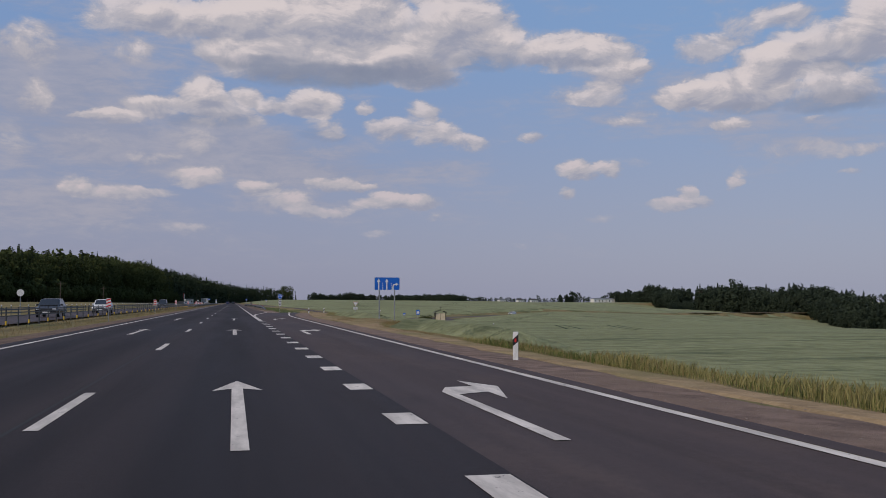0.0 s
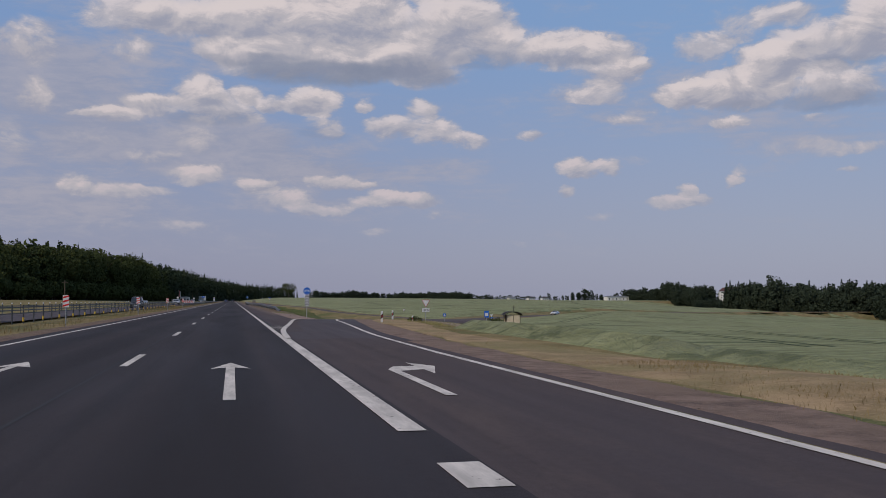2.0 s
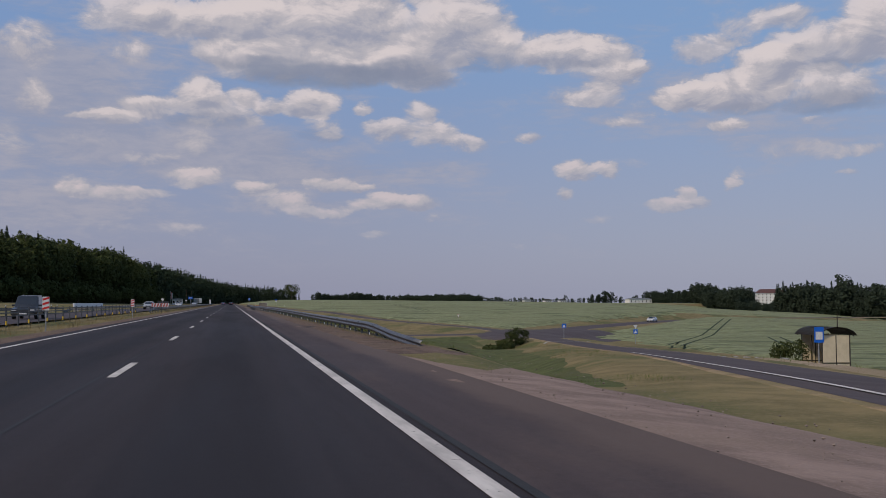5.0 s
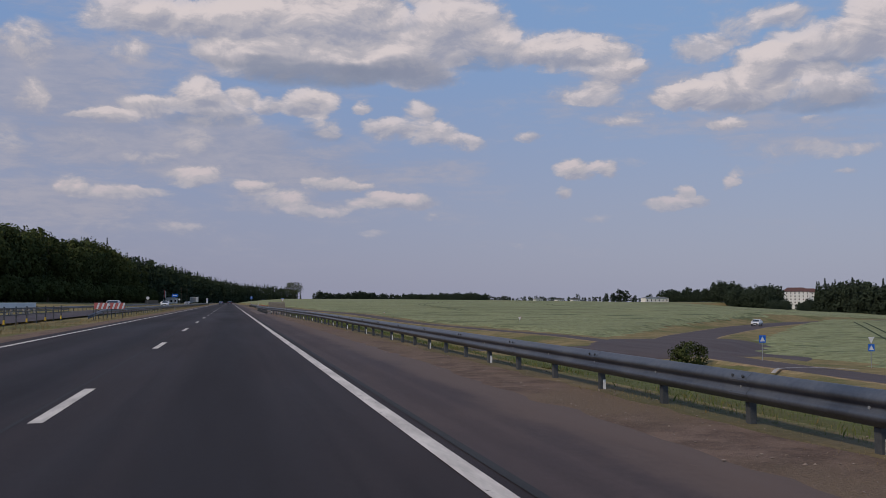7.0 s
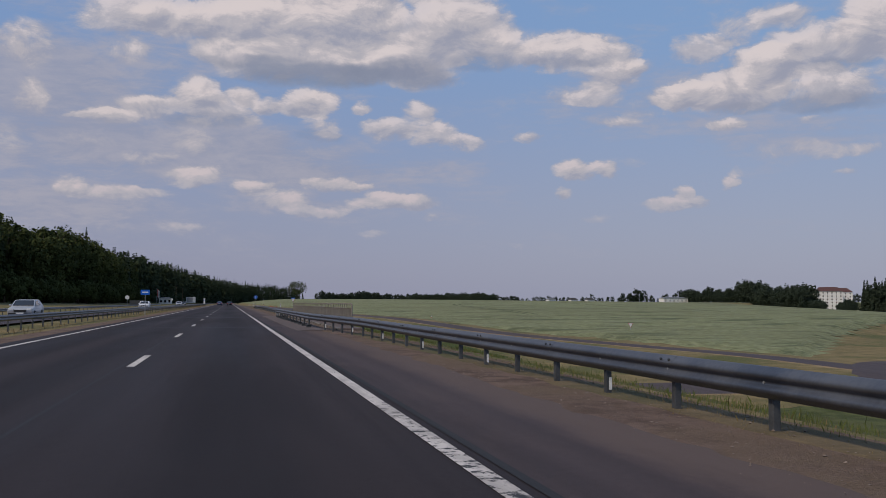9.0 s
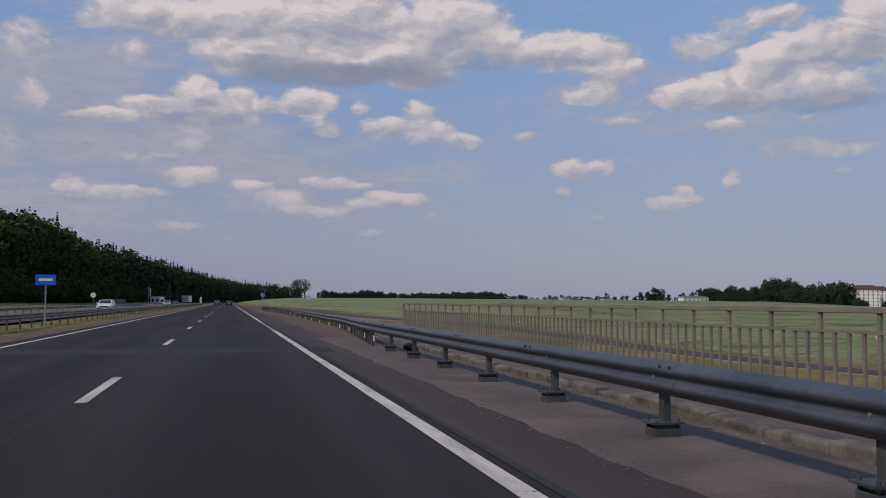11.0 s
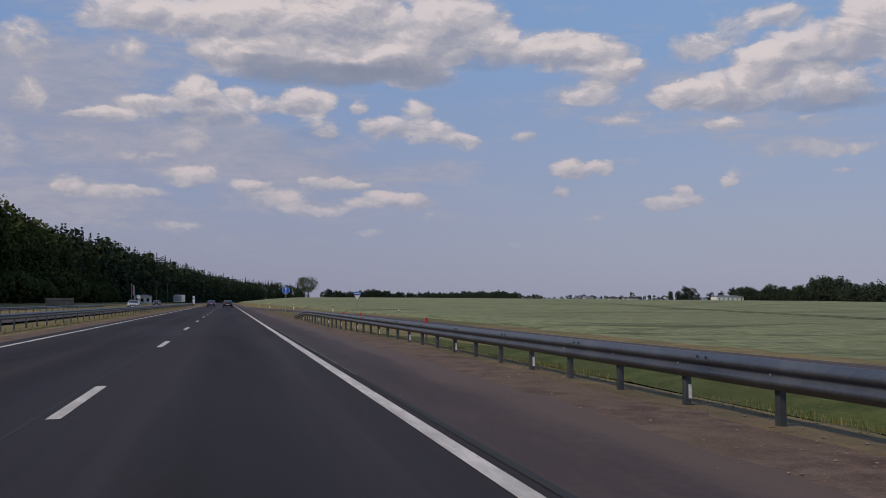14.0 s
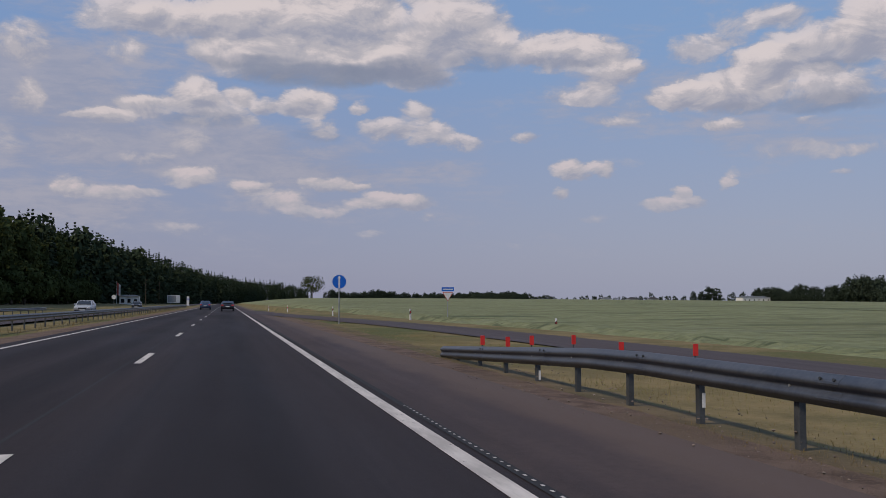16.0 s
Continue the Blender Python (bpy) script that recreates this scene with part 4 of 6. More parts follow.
lap = [(x, y, z) for y in (-0.17, 0.17) for z, x in [(h, d - 0.003) for h, d in W_BEAM] + [(h, d + 0.004) for h, d in W_BEAM[::-1]]]
ring_n = len(W_BEAM) * 2
lap_me = mesh_of("splice", lap, [(k, (k + 1) % ring_n, ring_n + (k + 1) % ring_n, ring_n + k) for k in range(ring_n)] + [tuple(range(ring_n)), tuple(range(ring_n, 2 * ring_n))[::-1]], M["steel"])
nut_bm = rod(B(), (-0.066, 0, 0.262), (-0.086, 0, 0.266), 0.016, sides=6)
nut_me = bpy.data.meshes.new("bolt")
nut_bm.to_mesh(nut_me)
nut_bm.free()
nut_me.materials.append(M["post_steel"])
for k in range(72):
    y = 172.0 + 4.0 * k
    slope_z = math.degrees(math.atan2(rail_x(y - 1) - rail_x(y + 1), 2.0))
    lap_ob = put("splice", lap_me, rail, pose(rail_x(y), y, rail_low(y), 0, 0, slope_z))
    for off in (-0.1, 0.1):
        put("bolt", nut_me, lap_ob, pose(0, off, 0))

# median rail beyond the bridge's start, with a second one across the oncoming lanes
def far_rail(x, y0, y1, face, label, gap=3.0):
    r = thing("guardrail", pose(0, 0, 0), label, "guardrail")
    put("beam", beam_mesh([(x, y, float(np.interp(y, [y0, y0 + 10, y1], [-0.1, 0.33, 0.33]))) for y in np.arange(y0, y1 + 0.1, 5.0)], face), r)
    y = y0 + 4
    while y < y1:
        put("post", post_me, r, pose(x - face * 0.07, y, 0.0))
        y += gap
    return r


far_rail(-10.6, 268.0, 700.0, 1, "dull grey steel guard rail along the grassy median")
far_rail(-21.2, 268.0, 560.0, 1, "dull grey steel guard rail beyond the oncoming lanes", 4.0)
# ---------------------------------------------------------------- trees
def cards(rng, centres, size, out, spread=0.35, rough=0.55):
    """Small four-cornered leaf clumps about the given centres, mostly facing outwards."""
    n = len(centres)
    out = out + rough * rng.normal(size=(n, 3))
    out /= np.linalg.norm(out, axis=1)[:, None]
    a = np.cross(out, rng.normal(size=(n, 3)))
    a /= np.linalg.norm(a, axis=1)[:, None]
    b = np.cross(out, a)
    s = size * (1 + spread * rng.normal(size=(n, 1))).clip(0.4, 2)
    c = np.asarray(centres)
    v = np.stack([c - a * s, c - b * s * 0.75, c + a * s, c + b * s * 0.6], 1).reshape(-1, 3)
    return v, np.arange(4 * n).reshape(n, 4)


def crown_broad(seed, h, r, clumps, per, size, base=0.22):
    rng = np.random.default_rng(seed)
    pts, outs = [], []
    for _ in range(clumps):
        d = rng.normal(size=3)
        d /= np.linalg.norm(d)
        rad = rng.uniform(0.45, 1.0) ** 0.6
        mid = np.array([d[0] * r * rad, d[1] * r * rad, h * (base + (1 - base) / 2) + d[2] * h * (1 - base) / 2 * rad * 0.92])
        q = rng.normal(size=(per, 3))
        q /= np.linalg.norm(q, axis=1)[:, None]
        pts.append(mid + q * (r * rng.uniform(0.24, 0.42)) * rng.uniform(0.7, 1.0, (per, 1)))
        outs.append(q * 0.75 + np.array([d[0], d[1], d[2] * 0.6 + 0.25]) * 0.5)
    return cards(rng, np.concatenate(pts), size, np.concatenate(outs))


def crown_spruce(seed, h, r, levels, per, size):
    rng = np.random.default_rng(seed)
    verts, faces = [], []
    for i in range(levels):
        f = (i + 0.5) / levels
        z = h * (0.06 + 0.94 * f) + rng.normal() * h * 0.006
        reach = r * (1 - f) ** 0.85 * rng.uniform(0.75, 1.15) + 0.12
        for k in range(per):
            a = rng.uniform(0, 6.283)
            ln = reach * rng.uniform(0.7, 1.12)
            d = np.array([math.cos(a), math.sin(a), 0])
            s = np.array([-d[1], d[0], 0])
            tip = d * ln + np.array([0, 0, z - ln * rng.uniform(0.18, 0.42)])
            root = d * ln * 0.1 + np.array([0, 0, z])
            mid = (tip + root) / 2 + np.array([0, 0, ln * 0.06])
            w = size * (0.4 + 0.6 * (1 - f)) * rng.uniform(0.7, 1.3)
            n = len(verts)
            verts += [root, mid + s * w, tip, mid - s * w - np.array([0, 0, w * 0.5])]
            faces.append((n, n + 1, n + 2, n + 3))
            n = len(verts)
            verts += [mid, mid + s * w * 0.6 - np.array([0, 0, w * 0.9]), tip * 0.9 + root * 0.1 - np.array([0, 0, w]), mid - s * w * 0.7]
            faces.append((n, n + 1, n + 2, n + 3))
    return np.array(verts), np.array(faces)


def trunk_mesh(seed, h, r, limbs, spread):
    rng = random.Random(seed)
    bm = rod(B(), (0, 0, -0.5), (0, 0, h * 0.55), r, r * 0.6, 8)
    rod(bm, (0, 0, h * 0.55), (rng.uniform(-0.3, 0.3), 0, h * 0.92), r * 0.6, r * 0.12, 7)
    for _ in range(limbs):
        a, z = rng.uniform(0, 6.283), h * rng.uniform(0.3, 0.7)
        rod(bm, (0, 0, z), (math.cos(a) * spread, math.sin(a) * spread, z + h * rng.uniform(0.1, 0.24)), r * 0.35, r * 0.08, 5)
    me = bpy.data.meshes.new("trunk")
    bm.to_mesh(me)
    bm.free()
    me.materials.append(M["bark"])
    return me


def tree(kind, seed, h, r, label, cat="tree"):
    t = thing(kind, pose(0, 0, 0), label, cat)
    if kind == "spruce_tree":
        v, f = crown_spruce(seed, h, r, 84, 7, 0.62)
        tm = trunk_mesh(seed, h, 0.2, 0, 0)
        mat = M["spruce"]
    else:
        v, f = crown_broad(seed, h, r, 50, 62, 0.34, 0.12 if kind == "edge_tree" else 0.25)
        tm = trunk_mesh(seed, h, 0.24, 6, r * 0.7)
        mat = M["broad"]
    put("trunk", tm, t)
    put("crown", mesh_of("crown", v, f.tolist(), mat), t)
    return t


def forest_edge(y):
    return float(np.interp(y, [150, 230, 318, 420, 565, 830, 1050, 1230, 1400, 1640], [-108, -92, -77, -61, -47, -45, -36, -12, 30, 105]))


rng = random.Random(5)
models = []
for i, (h, r) in enumerate(((24, 3.4), (20, 3.0), (25, 3.2), (17, 2.8))):
    models.append(tree("spruce_tree", 10 + i, h, r, "dark green spruce at the edge of the forest"))
for i, (h, r) in enumerate(((18, 4.6), (15, 4.2), (20, 5.0))):
    models.append(tree("broadleaf_tree", 30 + i, h, r, "leafy deciduous tree at the edge of the forest"))
for i, (h, r) in enumerate(((8, 3.2), (6, 2.8))):
    models.append(tree("edge_tree", 50 + i, h, r, "low bushy tree in front of the forest", "tree"))
for t in models:
    t["group"] = "trees at the forest edge"
used = set()


def plant(k, x, y, scale):
    t = models[k]
    scale *= 0.84 if k == 0 else 1.0
    m = pose(x, y, level_at(x, y) - 0.1, rng.uniform(-2, 2), rng.uniform(-2, 2), rng.uniform(0, 360))
    if k not in used:
        used.add(k)
        t.matrix_basis = m
    else:
        t = copy_thing(t, m)
    t.scale = (scale * rng.uniform(0.92, 1.08),) * 2 + (scale,)
    return t


def grow(y):
    return float(np.interp(y, [230, 330, 450, 540, 600, 660, 760], [0.88, 0.9, 1.08, 1.18, 1.14, 1.05, 1.02]))


y = 236.0
while y < 770:
    x = forest_edge(y)
    plant(rng.choice((7, 8, 8)), x + rng.uniform(0.5, 3.5), y + rng.uniform(-2, 2), rng.uniform(0.7, 1.2))
    plant(rng.choice((4, 5, 6, 4, 6, 5, 1)), x - rng.uniform(2, 5), y + rng.uniform(-2, 2), rng.uniform(0.85, 1.1) * grow(y))
    plant(rng.choice((0, 1, 3, 4, 6, 4, 6)), x - rng.uniform(7, 11), y + rng.uniform(-2, 2), rng.uniform(0.85, 1.08) * grow(y))
    y += 5.2


plant(2, -47.1, 583, 1.04)


# woods too far to tell one tree from another
def wood(name, spots, label, mat, lows):
    """spots: x, y, height of each tree; joined into one mesh."""
    rg = np.random.default_rng(len(spots))
    vs, fs, n = [], [], 0
    for x, y, h in spots:
        v, f = lows[rg.integers(len(lows))]
        a = rg.uniform(0, 6.283)
        ca, sa = math.cos(a), math.sin(a)
        k = h / 20.0
        w = np.c_[(v[:, 0] * ca - v[:, 1] * sa) * k + x, (v[:, 0] * sa + v[:, 1] * ca) * k + y, v[:, 2] * k + level_at(x, y) - 0.3]
        vs.append(w)
        fs.append(f + n)
        n += len(v)
    ob = put(name, mesh_of(name, np.concatenate(vs), np.concatenate(fs).tolist(), mat))
    return tagged(ob, label, "woods", kind="stuff")


LOW_SPRUCE = [crown_spruce(70 + i, 19, 3.7, 30, 6, 1.2) for i in range(3)]
SLIM_SPRUCE = [crown_spruce(75 + i, 20, 2.9, 30, 5, 0.9) for i in range(3)]
LOW_BROAD = [crown_broad(80 + i, 19, 4.6, 24, 22, 0.62, 0.05) for i in range(3)]
spots = []
y = 225.0
while y < 700:
    x = forest_edge(y)
    for k in range(3):
        spots.append((x - 14 - 6 * k + rng.uniform(-2, 2), y + rng.uniform(-3, 3), (rng.uniform(18, 23) + k) * grow(y) - (y < 330) * 2))
    y += 4.6
wood("forest", spots, "dark mixed forest of deciduous trees and some spruce", M["broad"], LOW_BROAD + LOW_SPRUCE[:1])
spots = []
while y < 1640:
    x = forest_edge(y)
    for k in range(3):
        spots.append((x - 1 - 6 * k + rng.uniform(-2, 2), y + rng.uniform(-3, 3), (rng.uniform(17, 22) + k) * float(np.interp(y, [700, 900, 1050, 1250, 1640], [1.14, 1.3, 1.4, 1.25, 0.8]))))
    y += 5.0 + (y - 700) * 0.004
wood("forest", spots, "dark forest of tall spruce far along the road", M["far_spruce"], SLIM_SPRUCE + LOW_BROAD[:1])


def belt(points, deep, gap, lo, hi):
    out = []
    for (x0, y0), (x1, y1) in zip(points, points[1:]):
        n = max(1, int(math.hypot(x1 - x0, y1 - y0) / gap))
        for i in range(n):
            for k in range(deep):
                t = (i + rng.random()) / n
                x, y = x0 + (x1 - x0) * t + k * 7 + rng.uniform(-3, 3), y0 + (y1 - y0) * t + k * 4 + rng.uniform(-3, 3)
                swell = 1 + (0.28 if y > 480 else 0.1) * noise.noise((x * 0.03, y * 0.03, 1)) + 0.16 * noise.noise((x * 0.11, y * 0.11, 2))
                out.append((x, y, rng.uniform(lo, hi) * swell * rng.choice((1, 1, 0.9, 0.65, 0.8, 1.12))))
    return out


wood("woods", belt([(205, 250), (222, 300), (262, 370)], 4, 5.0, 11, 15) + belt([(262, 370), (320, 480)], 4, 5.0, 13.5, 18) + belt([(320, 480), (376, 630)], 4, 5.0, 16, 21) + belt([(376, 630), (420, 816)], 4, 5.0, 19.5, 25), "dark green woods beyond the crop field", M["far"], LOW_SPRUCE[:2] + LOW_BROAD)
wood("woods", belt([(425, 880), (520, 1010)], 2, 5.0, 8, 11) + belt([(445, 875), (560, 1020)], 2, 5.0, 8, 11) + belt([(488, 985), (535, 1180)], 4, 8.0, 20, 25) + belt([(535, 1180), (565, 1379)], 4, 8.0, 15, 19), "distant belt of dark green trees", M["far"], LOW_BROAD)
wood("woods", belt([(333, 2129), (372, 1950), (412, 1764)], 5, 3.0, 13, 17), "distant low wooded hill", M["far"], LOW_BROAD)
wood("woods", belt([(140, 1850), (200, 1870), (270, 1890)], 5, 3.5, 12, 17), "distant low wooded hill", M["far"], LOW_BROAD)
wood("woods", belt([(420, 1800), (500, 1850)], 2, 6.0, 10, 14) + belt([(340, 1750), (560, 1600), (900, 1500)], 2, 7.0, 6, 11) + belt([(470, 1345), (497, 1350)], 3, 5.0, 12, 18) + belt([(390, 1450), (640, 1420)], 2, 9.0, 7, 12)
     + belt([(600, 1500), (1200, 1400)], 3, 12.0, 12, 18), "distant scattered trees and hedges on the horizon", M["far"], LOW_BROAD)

lone = tree("broadleaf_tree", 91, 17, 8.0, "large lone tree with an open crown beside the road")
lone.matrix_basis = pose(61.6, 1143, level_at(61.6, 1143))
# ---------------------------------------------------------------- signs
def text_part(name, body, size, mat, parent, x, y, z):
    cu = bpy.data.curves.new(name, "FONT")
    cu.body, cu.size, cu.align_x, cu.align_y, cu.extrude = body, size, "CENTER", "CENTER", 0.002
    tmp = bpy.data.objects.new(name, cu)
    scene.collection.objects.link(tmp)
    me = bpy.data.meshes.new_from_object(tmp.evaluated_get(bpy.context.evaluated_depsgraph_get()))
    bpy.data.objects.remove(tmp)
    me.materials.clear()
    me.materials.append(mat)
    return put(name, me, parent, pose(x, y, z, 90, 0, 0))


def plate(name, pts, mat, parent, y, thick=0.012, label=""):
    return part(name, outline(B(), pts, y, thick), mat, parent, label)


def post(parent, x, z0, z1, r=0.038, mat=None, y=0.06):
    return part("post", rod(B(), (x, y, z0), (x, y, z1), r), mat or M["pole"], parent)


def up_arrow(x, z0, z1, w, head, hw):
    return [(x - w, z0), (x + w, z0), (x + w, z1 - head), (x + hw, z1 - head), (x, z1), (x - hw, z1 - head), (x - w, z1 - head)]


# lane sign
s = thing("lane_sign", pose(10.2, 63.6, -0.2, 0, 0, -3), "blue lane direction sign with white arrows on two grey posts", "road sign")
plate("border", rounded(-0.875, 0.875, 2.27, 3.16, 0.06), M["white"], s, 0.0, 0.02)
board = plate("board", rounded(-0.85, 0.85, 2.295, 3.135, 0.05), M["blue"], s, -0.006, 0.006)
for x in (-0.57, -0.02):
    plate("arrow", up_arrow(x, 2.296, 3.06, 0.045, 0.22, 0.12), M["white"], board, -0.011, 0.004)
for x in (-0.29, 0.28):
    for k in range(4):
        plate("divider", [(x - 0.022, 2.30 + k * 0.125), (x + 0.022, 2.30 + k * 0.125), (x + 0.022, 2.38 + k * 0.125), (x - 0.022, 2.38 + k * 0.125)], M["white"], board, -0.011, 0.004)
bend = [(0.36, 2.296), (0.45, 2.296), (0.45, 2.52)] + [(0.56 - 0.11 * math.cos(a), 2.52 + 0.11 * math.sin(a)) for a in (0.5, 1.0, 1.5708)] \
    + [(0.60, 2.63), (0.60, 2.56), (0.79, 2.675), (0.60, 2.79), (0.60, 2.72), (0.56, 2.72)] + [(0.56 - 0.2 * math.cos(a), 2.52 + 0.2 * math.sin(a)) for a in (1.0, 0.5, 0.0)]
plate("arrow", bend, M["white"], board, -0.011, 0.004)
post(s, -0.52, -0.3, 3.1, 0.045)
post(s, 0.52, -0.3, 3.1, 0.045)

# obstacle sign at the gore
s = thing("obstacle_sign", pose(6.75, 142.6, -0.12), "round blue fork sign above a black and white chevron board", "road sign")
plate("rim", disc(0.35, 2.22), M["white"], s, 0.0, 0.015)
face = plate("face", disc(0.325, 2.22), M["blue"], s, -0.006, 0.006)
fork = [(-0.25, 2.14), (-0.20, 2.34), (-0.165, 2.27), (-0.06, 2.35), (0.06, 2.35), (0.165, 2.27), (0.20, 2.34), (0.25, 2.14), (0.09, 2.16), (0.125, 2.215), (0.05, 2.27), (-0.05, 2.27), (-0.125, 2.215), (-0.09, 2.16)]
plate("arrow", fork, M["white"], face, -0.011, 0.004)
chev = plate("chevron_board", rounded(-0.2, 0.2, 0.82, 1.84, 0.02), M["white"], s, 0.0, 0.015)
for k in range(4):
    z = 0.86 + k * 0.25
    plate("chevron", [(-0.18, z), (0.0, z + 0.14), (0.18, z), (0.18, z + 0.11), (0.0, z + 0.245 if k < 3 else z + 0.22), (-0.18, z + 0.11)], M["black"], chev, -0.005, 0.004)
post(s, 0, -0.3, 2.5)

# give-way sign with a distance plate
def tri(z, w, down=True):
    h = w * 0.866
    return [(-w / 2, z + h), (0, z), (w / 2, z + h)] if down else [(-w / 2, z), (w / 2, z), (0, z + h)]


def soft_tri(z, w, r=0.05):
    h = w * 0.866
    pts = []
    for cx, cz, a0 in ((0, z + 2 * r, 210), (w / 2 - 1.73 * r, z + h - r, -30), (-w / 2 + 1.73 * r, z + h - r, 90)):
        for i in range(6):
            a = radians(a0 + 120 * i / 5)
            pts.append((cx + r * math.cos(a), cz + r * math.sin(a)))
    return pts


def give_way(x, y, base, z, w, plate_text="", blue=False):
    g = thing("give_way_sign", pose(x, y, base), "white triangular give-way sign with a red rim on a grey post", "road sign")
    z -= base
    plate("rim", soft_tri(z, w), M["faded_red"], g, 0.0, 0.015)
    plate("face", soft_tri(z + w * 0.095, w * 0.81, 0.035), M["white"], g, -0.006, 0.006)
    if plate_text:
        p = plate("distance_plate", rounded(-0.36, 0.36, z - 0.42, z - 0.06, 0.03), M["white"], g, 0.0, 0.012)
        text_part("distance", plate_text, 0.27, M["black"], p, 0, -0.004, z - 0.24)
    if blue:
        p = plate("road_plate", rounded(-0.5, 0.5, z + w * 0.92, z + w * 0.92 + 0.32, 0.03), M["blue"], g, 0.0, 0.012)
        plate("bar", [(-0.42, z + w * 0.92 + 0.12), (0.42, z + w * 0.92 + 0.12), (0.42, z + w * 0.92 + 0.2), (-0.42, z + w * 0.92 + 0.2)], M["white"], p, -0.005, 0.004)
    post(g, 0, -0.4, z + w * 0.8)
    return g


give_way(18.2, 144.1, -1.3, 0.56, 0.86, "150 м")
give_way(17.0, 510.0, level_at(17.0, 510.0), 1.3, 0.9, "", True)
give_way(57.3, 375.8, level_at(57.3, 375.8), -2.5, 0.8)

# arrow sign where the entry ramp joins
s = thing("arrow_sign", pose(6.5, 493.9, -0.1), "round blue sign with a white upward arrow on a thin post", "road sign")
plate("rim", disc(0.44, 2.6), M["white"], s, 0.0, 0.015)
face = plate("face", disc(0.415, 2.6), M["blue"], s, -0.006, 0.006)
plate("arrow", up_arrow(0, 2.24, 2.97, 0.045, 0.16, 0.11), M["white"], face, -0.011, 0.004)
post(s, 0, -0.3, 2.9)


def crossing_sign(x, y, z, with_triangle):
    base = level_at(x, y)
    c = thing("crossing_sign", pose(x, y, base), "square blue sign with a white triangle on a grey post", "road sign")
    z -= base
    f = plate("face", rounded(-0.34, 0.34, z - 0.34, z + 0.34, 0.03), M["blue"], c, 0.0, 0.012)
    plate("triangle", tri(z - 0.22, 0.52, False), M["white"], f, -0.005, 0.004)
    if with_triangle:
        plate("triangle", tri(z + 0.4, 0.7), M["white"], c, 0.0, 0.012)
    post(c, 0, -0.3, z + (0.9 if with_triangle else 0.3))


crossing_sign(48.3, 271.0, -2.2, False)
crossing_sign(59.5, 270.6, -3.1, True)

# bus stop sign
s = thing("bus_stop_sign", pose(37.0, 191.5, level_at(37, 191.5)), "blue and white bus stop sign on a grey post", "road sign")
f = plate("face", rounded(-0.35, 0.35, 1.75, 2.75, 0.04), M["blue"], s, 0.0, 0.012)
plate("panel", rounded(-0.25, 0.25, 1.95, 2.45, 0.02), M["white"], f, -0.005, 0.004)
post(s, 0, -0.3, 2.7)


def delineator(x, y, base=None, h=0.85):
    d = thing("delineator", pose(x, y, level_at(x, y) if base is None else base, 0, 0, rng.uniform(-20, 20)), "white plastic roadside post with a black band and reflector", "marker post", "posts along the road")
    part("body", box(B(), -0.06, 0.06, -0.04, 0.04, -0.2, h, 0.012), M["white"], d)
    band = box(B(), -0.063, 0.063, -0.043, 0.043, h * 0.55, h * 0.82, 0.004)
    for v in band.verts:
        v.co.z += v.co.x * 0.9
    b = part("band", band, M["black"], d)
    part("reflector", box(B(), -0.02, 0.02, -0.05, -0.044, h * 0.62, h * 0.75), M["red"], b)
    return d


delineator(6.15, 20.0, 0.0, 0.6)
for x, y, z in ( (8.3, 107.6, -0.22), (11.4, 122.6, -0.33), (16.5, 142.0, -1.03), (52, 187.5, None), (36, 416, None), (19.3, 491, None),
                (13.4, 507, None), (9.6, 526, None), (7.5, 560, None), (7.2, 610, None)):
    delineator(x, y, z)


def red_marker(x, y, z, w, h):
    r = thing("red_marker", pose(x, y, level_at(x, y)), "red rectangular marker plate on a thin post beside the ramp", "marker post", "red markers beside the ramp")
    z -= level_at(x, y)
    plate("plate", rounded(-w / 2, w / 2, z, z + h, 0.01), M["red"], r, 0.0, 0.02)
    post(r, 0, -0.2, z + h * 0.6, 0.02, M["post_steel"], 0.03)


for x, y in ((6.8, 461.9), (7.2, 460.8), (8.1, 461.5), (9.4, 461.7), (8.8, 457.0), (10.0, 455.7)):
    red_marker(x, y, 0.08, 0.12, 0.26)
red_marker(7.1, 416.8, 0.36, 0.12, 0.26)

red_marker(10.4, 353.0, -0.2, 0.13, 0.22)

# ---------------------------------------------------------------- bus shelter
h0 = level_at(43.6, 200.5)
s = thing("bus_shelter", pose(43.6, 200.5, h0, 0, 0, -8), "cream panelled bus shelter with a curved dark roof", "bus shelter")
part("floor_slab", box(B(), -1.35, 1.35, -1.95, 1.95, -0.4, 0.06, 0.02), M["concrete"], s)
for x in (-1.06, 1.06):
    for y in (-1.62, 0.0, 1.62):
        part("pillar", rod(B(), (x, y, 0.0), (x, y, 2.45), 0.045), M["brown"], s)
for y in (-1.62, 1.62):
    for x0, x1 in ((-1.0, -0.03), (0.03, 1.0)):
        part("end_panel", box(B(), x0, x1, y - 0.03, y + 0.03, 0.42, 2.4, 0.01), M["cream"], s)
    part("divider", box(B(), -0.025, 0.025, y - 0.045, y + 0.045, 0.1, 2.4), M["brown"], s)
    part("low_rail", box(B(), -1.05, 1.05, y - 0.045, y + 0.045, 0.34, 0.41), M["brown"], s)
    for x0, x1 in ((-1.0, -0.04), (0.04, 1.0)):
        part("skirting", box(B(), x0, x1, y - 0.02, y + 0.02, 0.1, 0.33), M["cream"], s)
for y0, y1 in ((-1.56, -0.05), (0.05, 1.56)):
    part("back_panel", box(B(), 1.03, 1.09, y0, y1, 0.42, 2.4, 0.01), M["cream"], s)
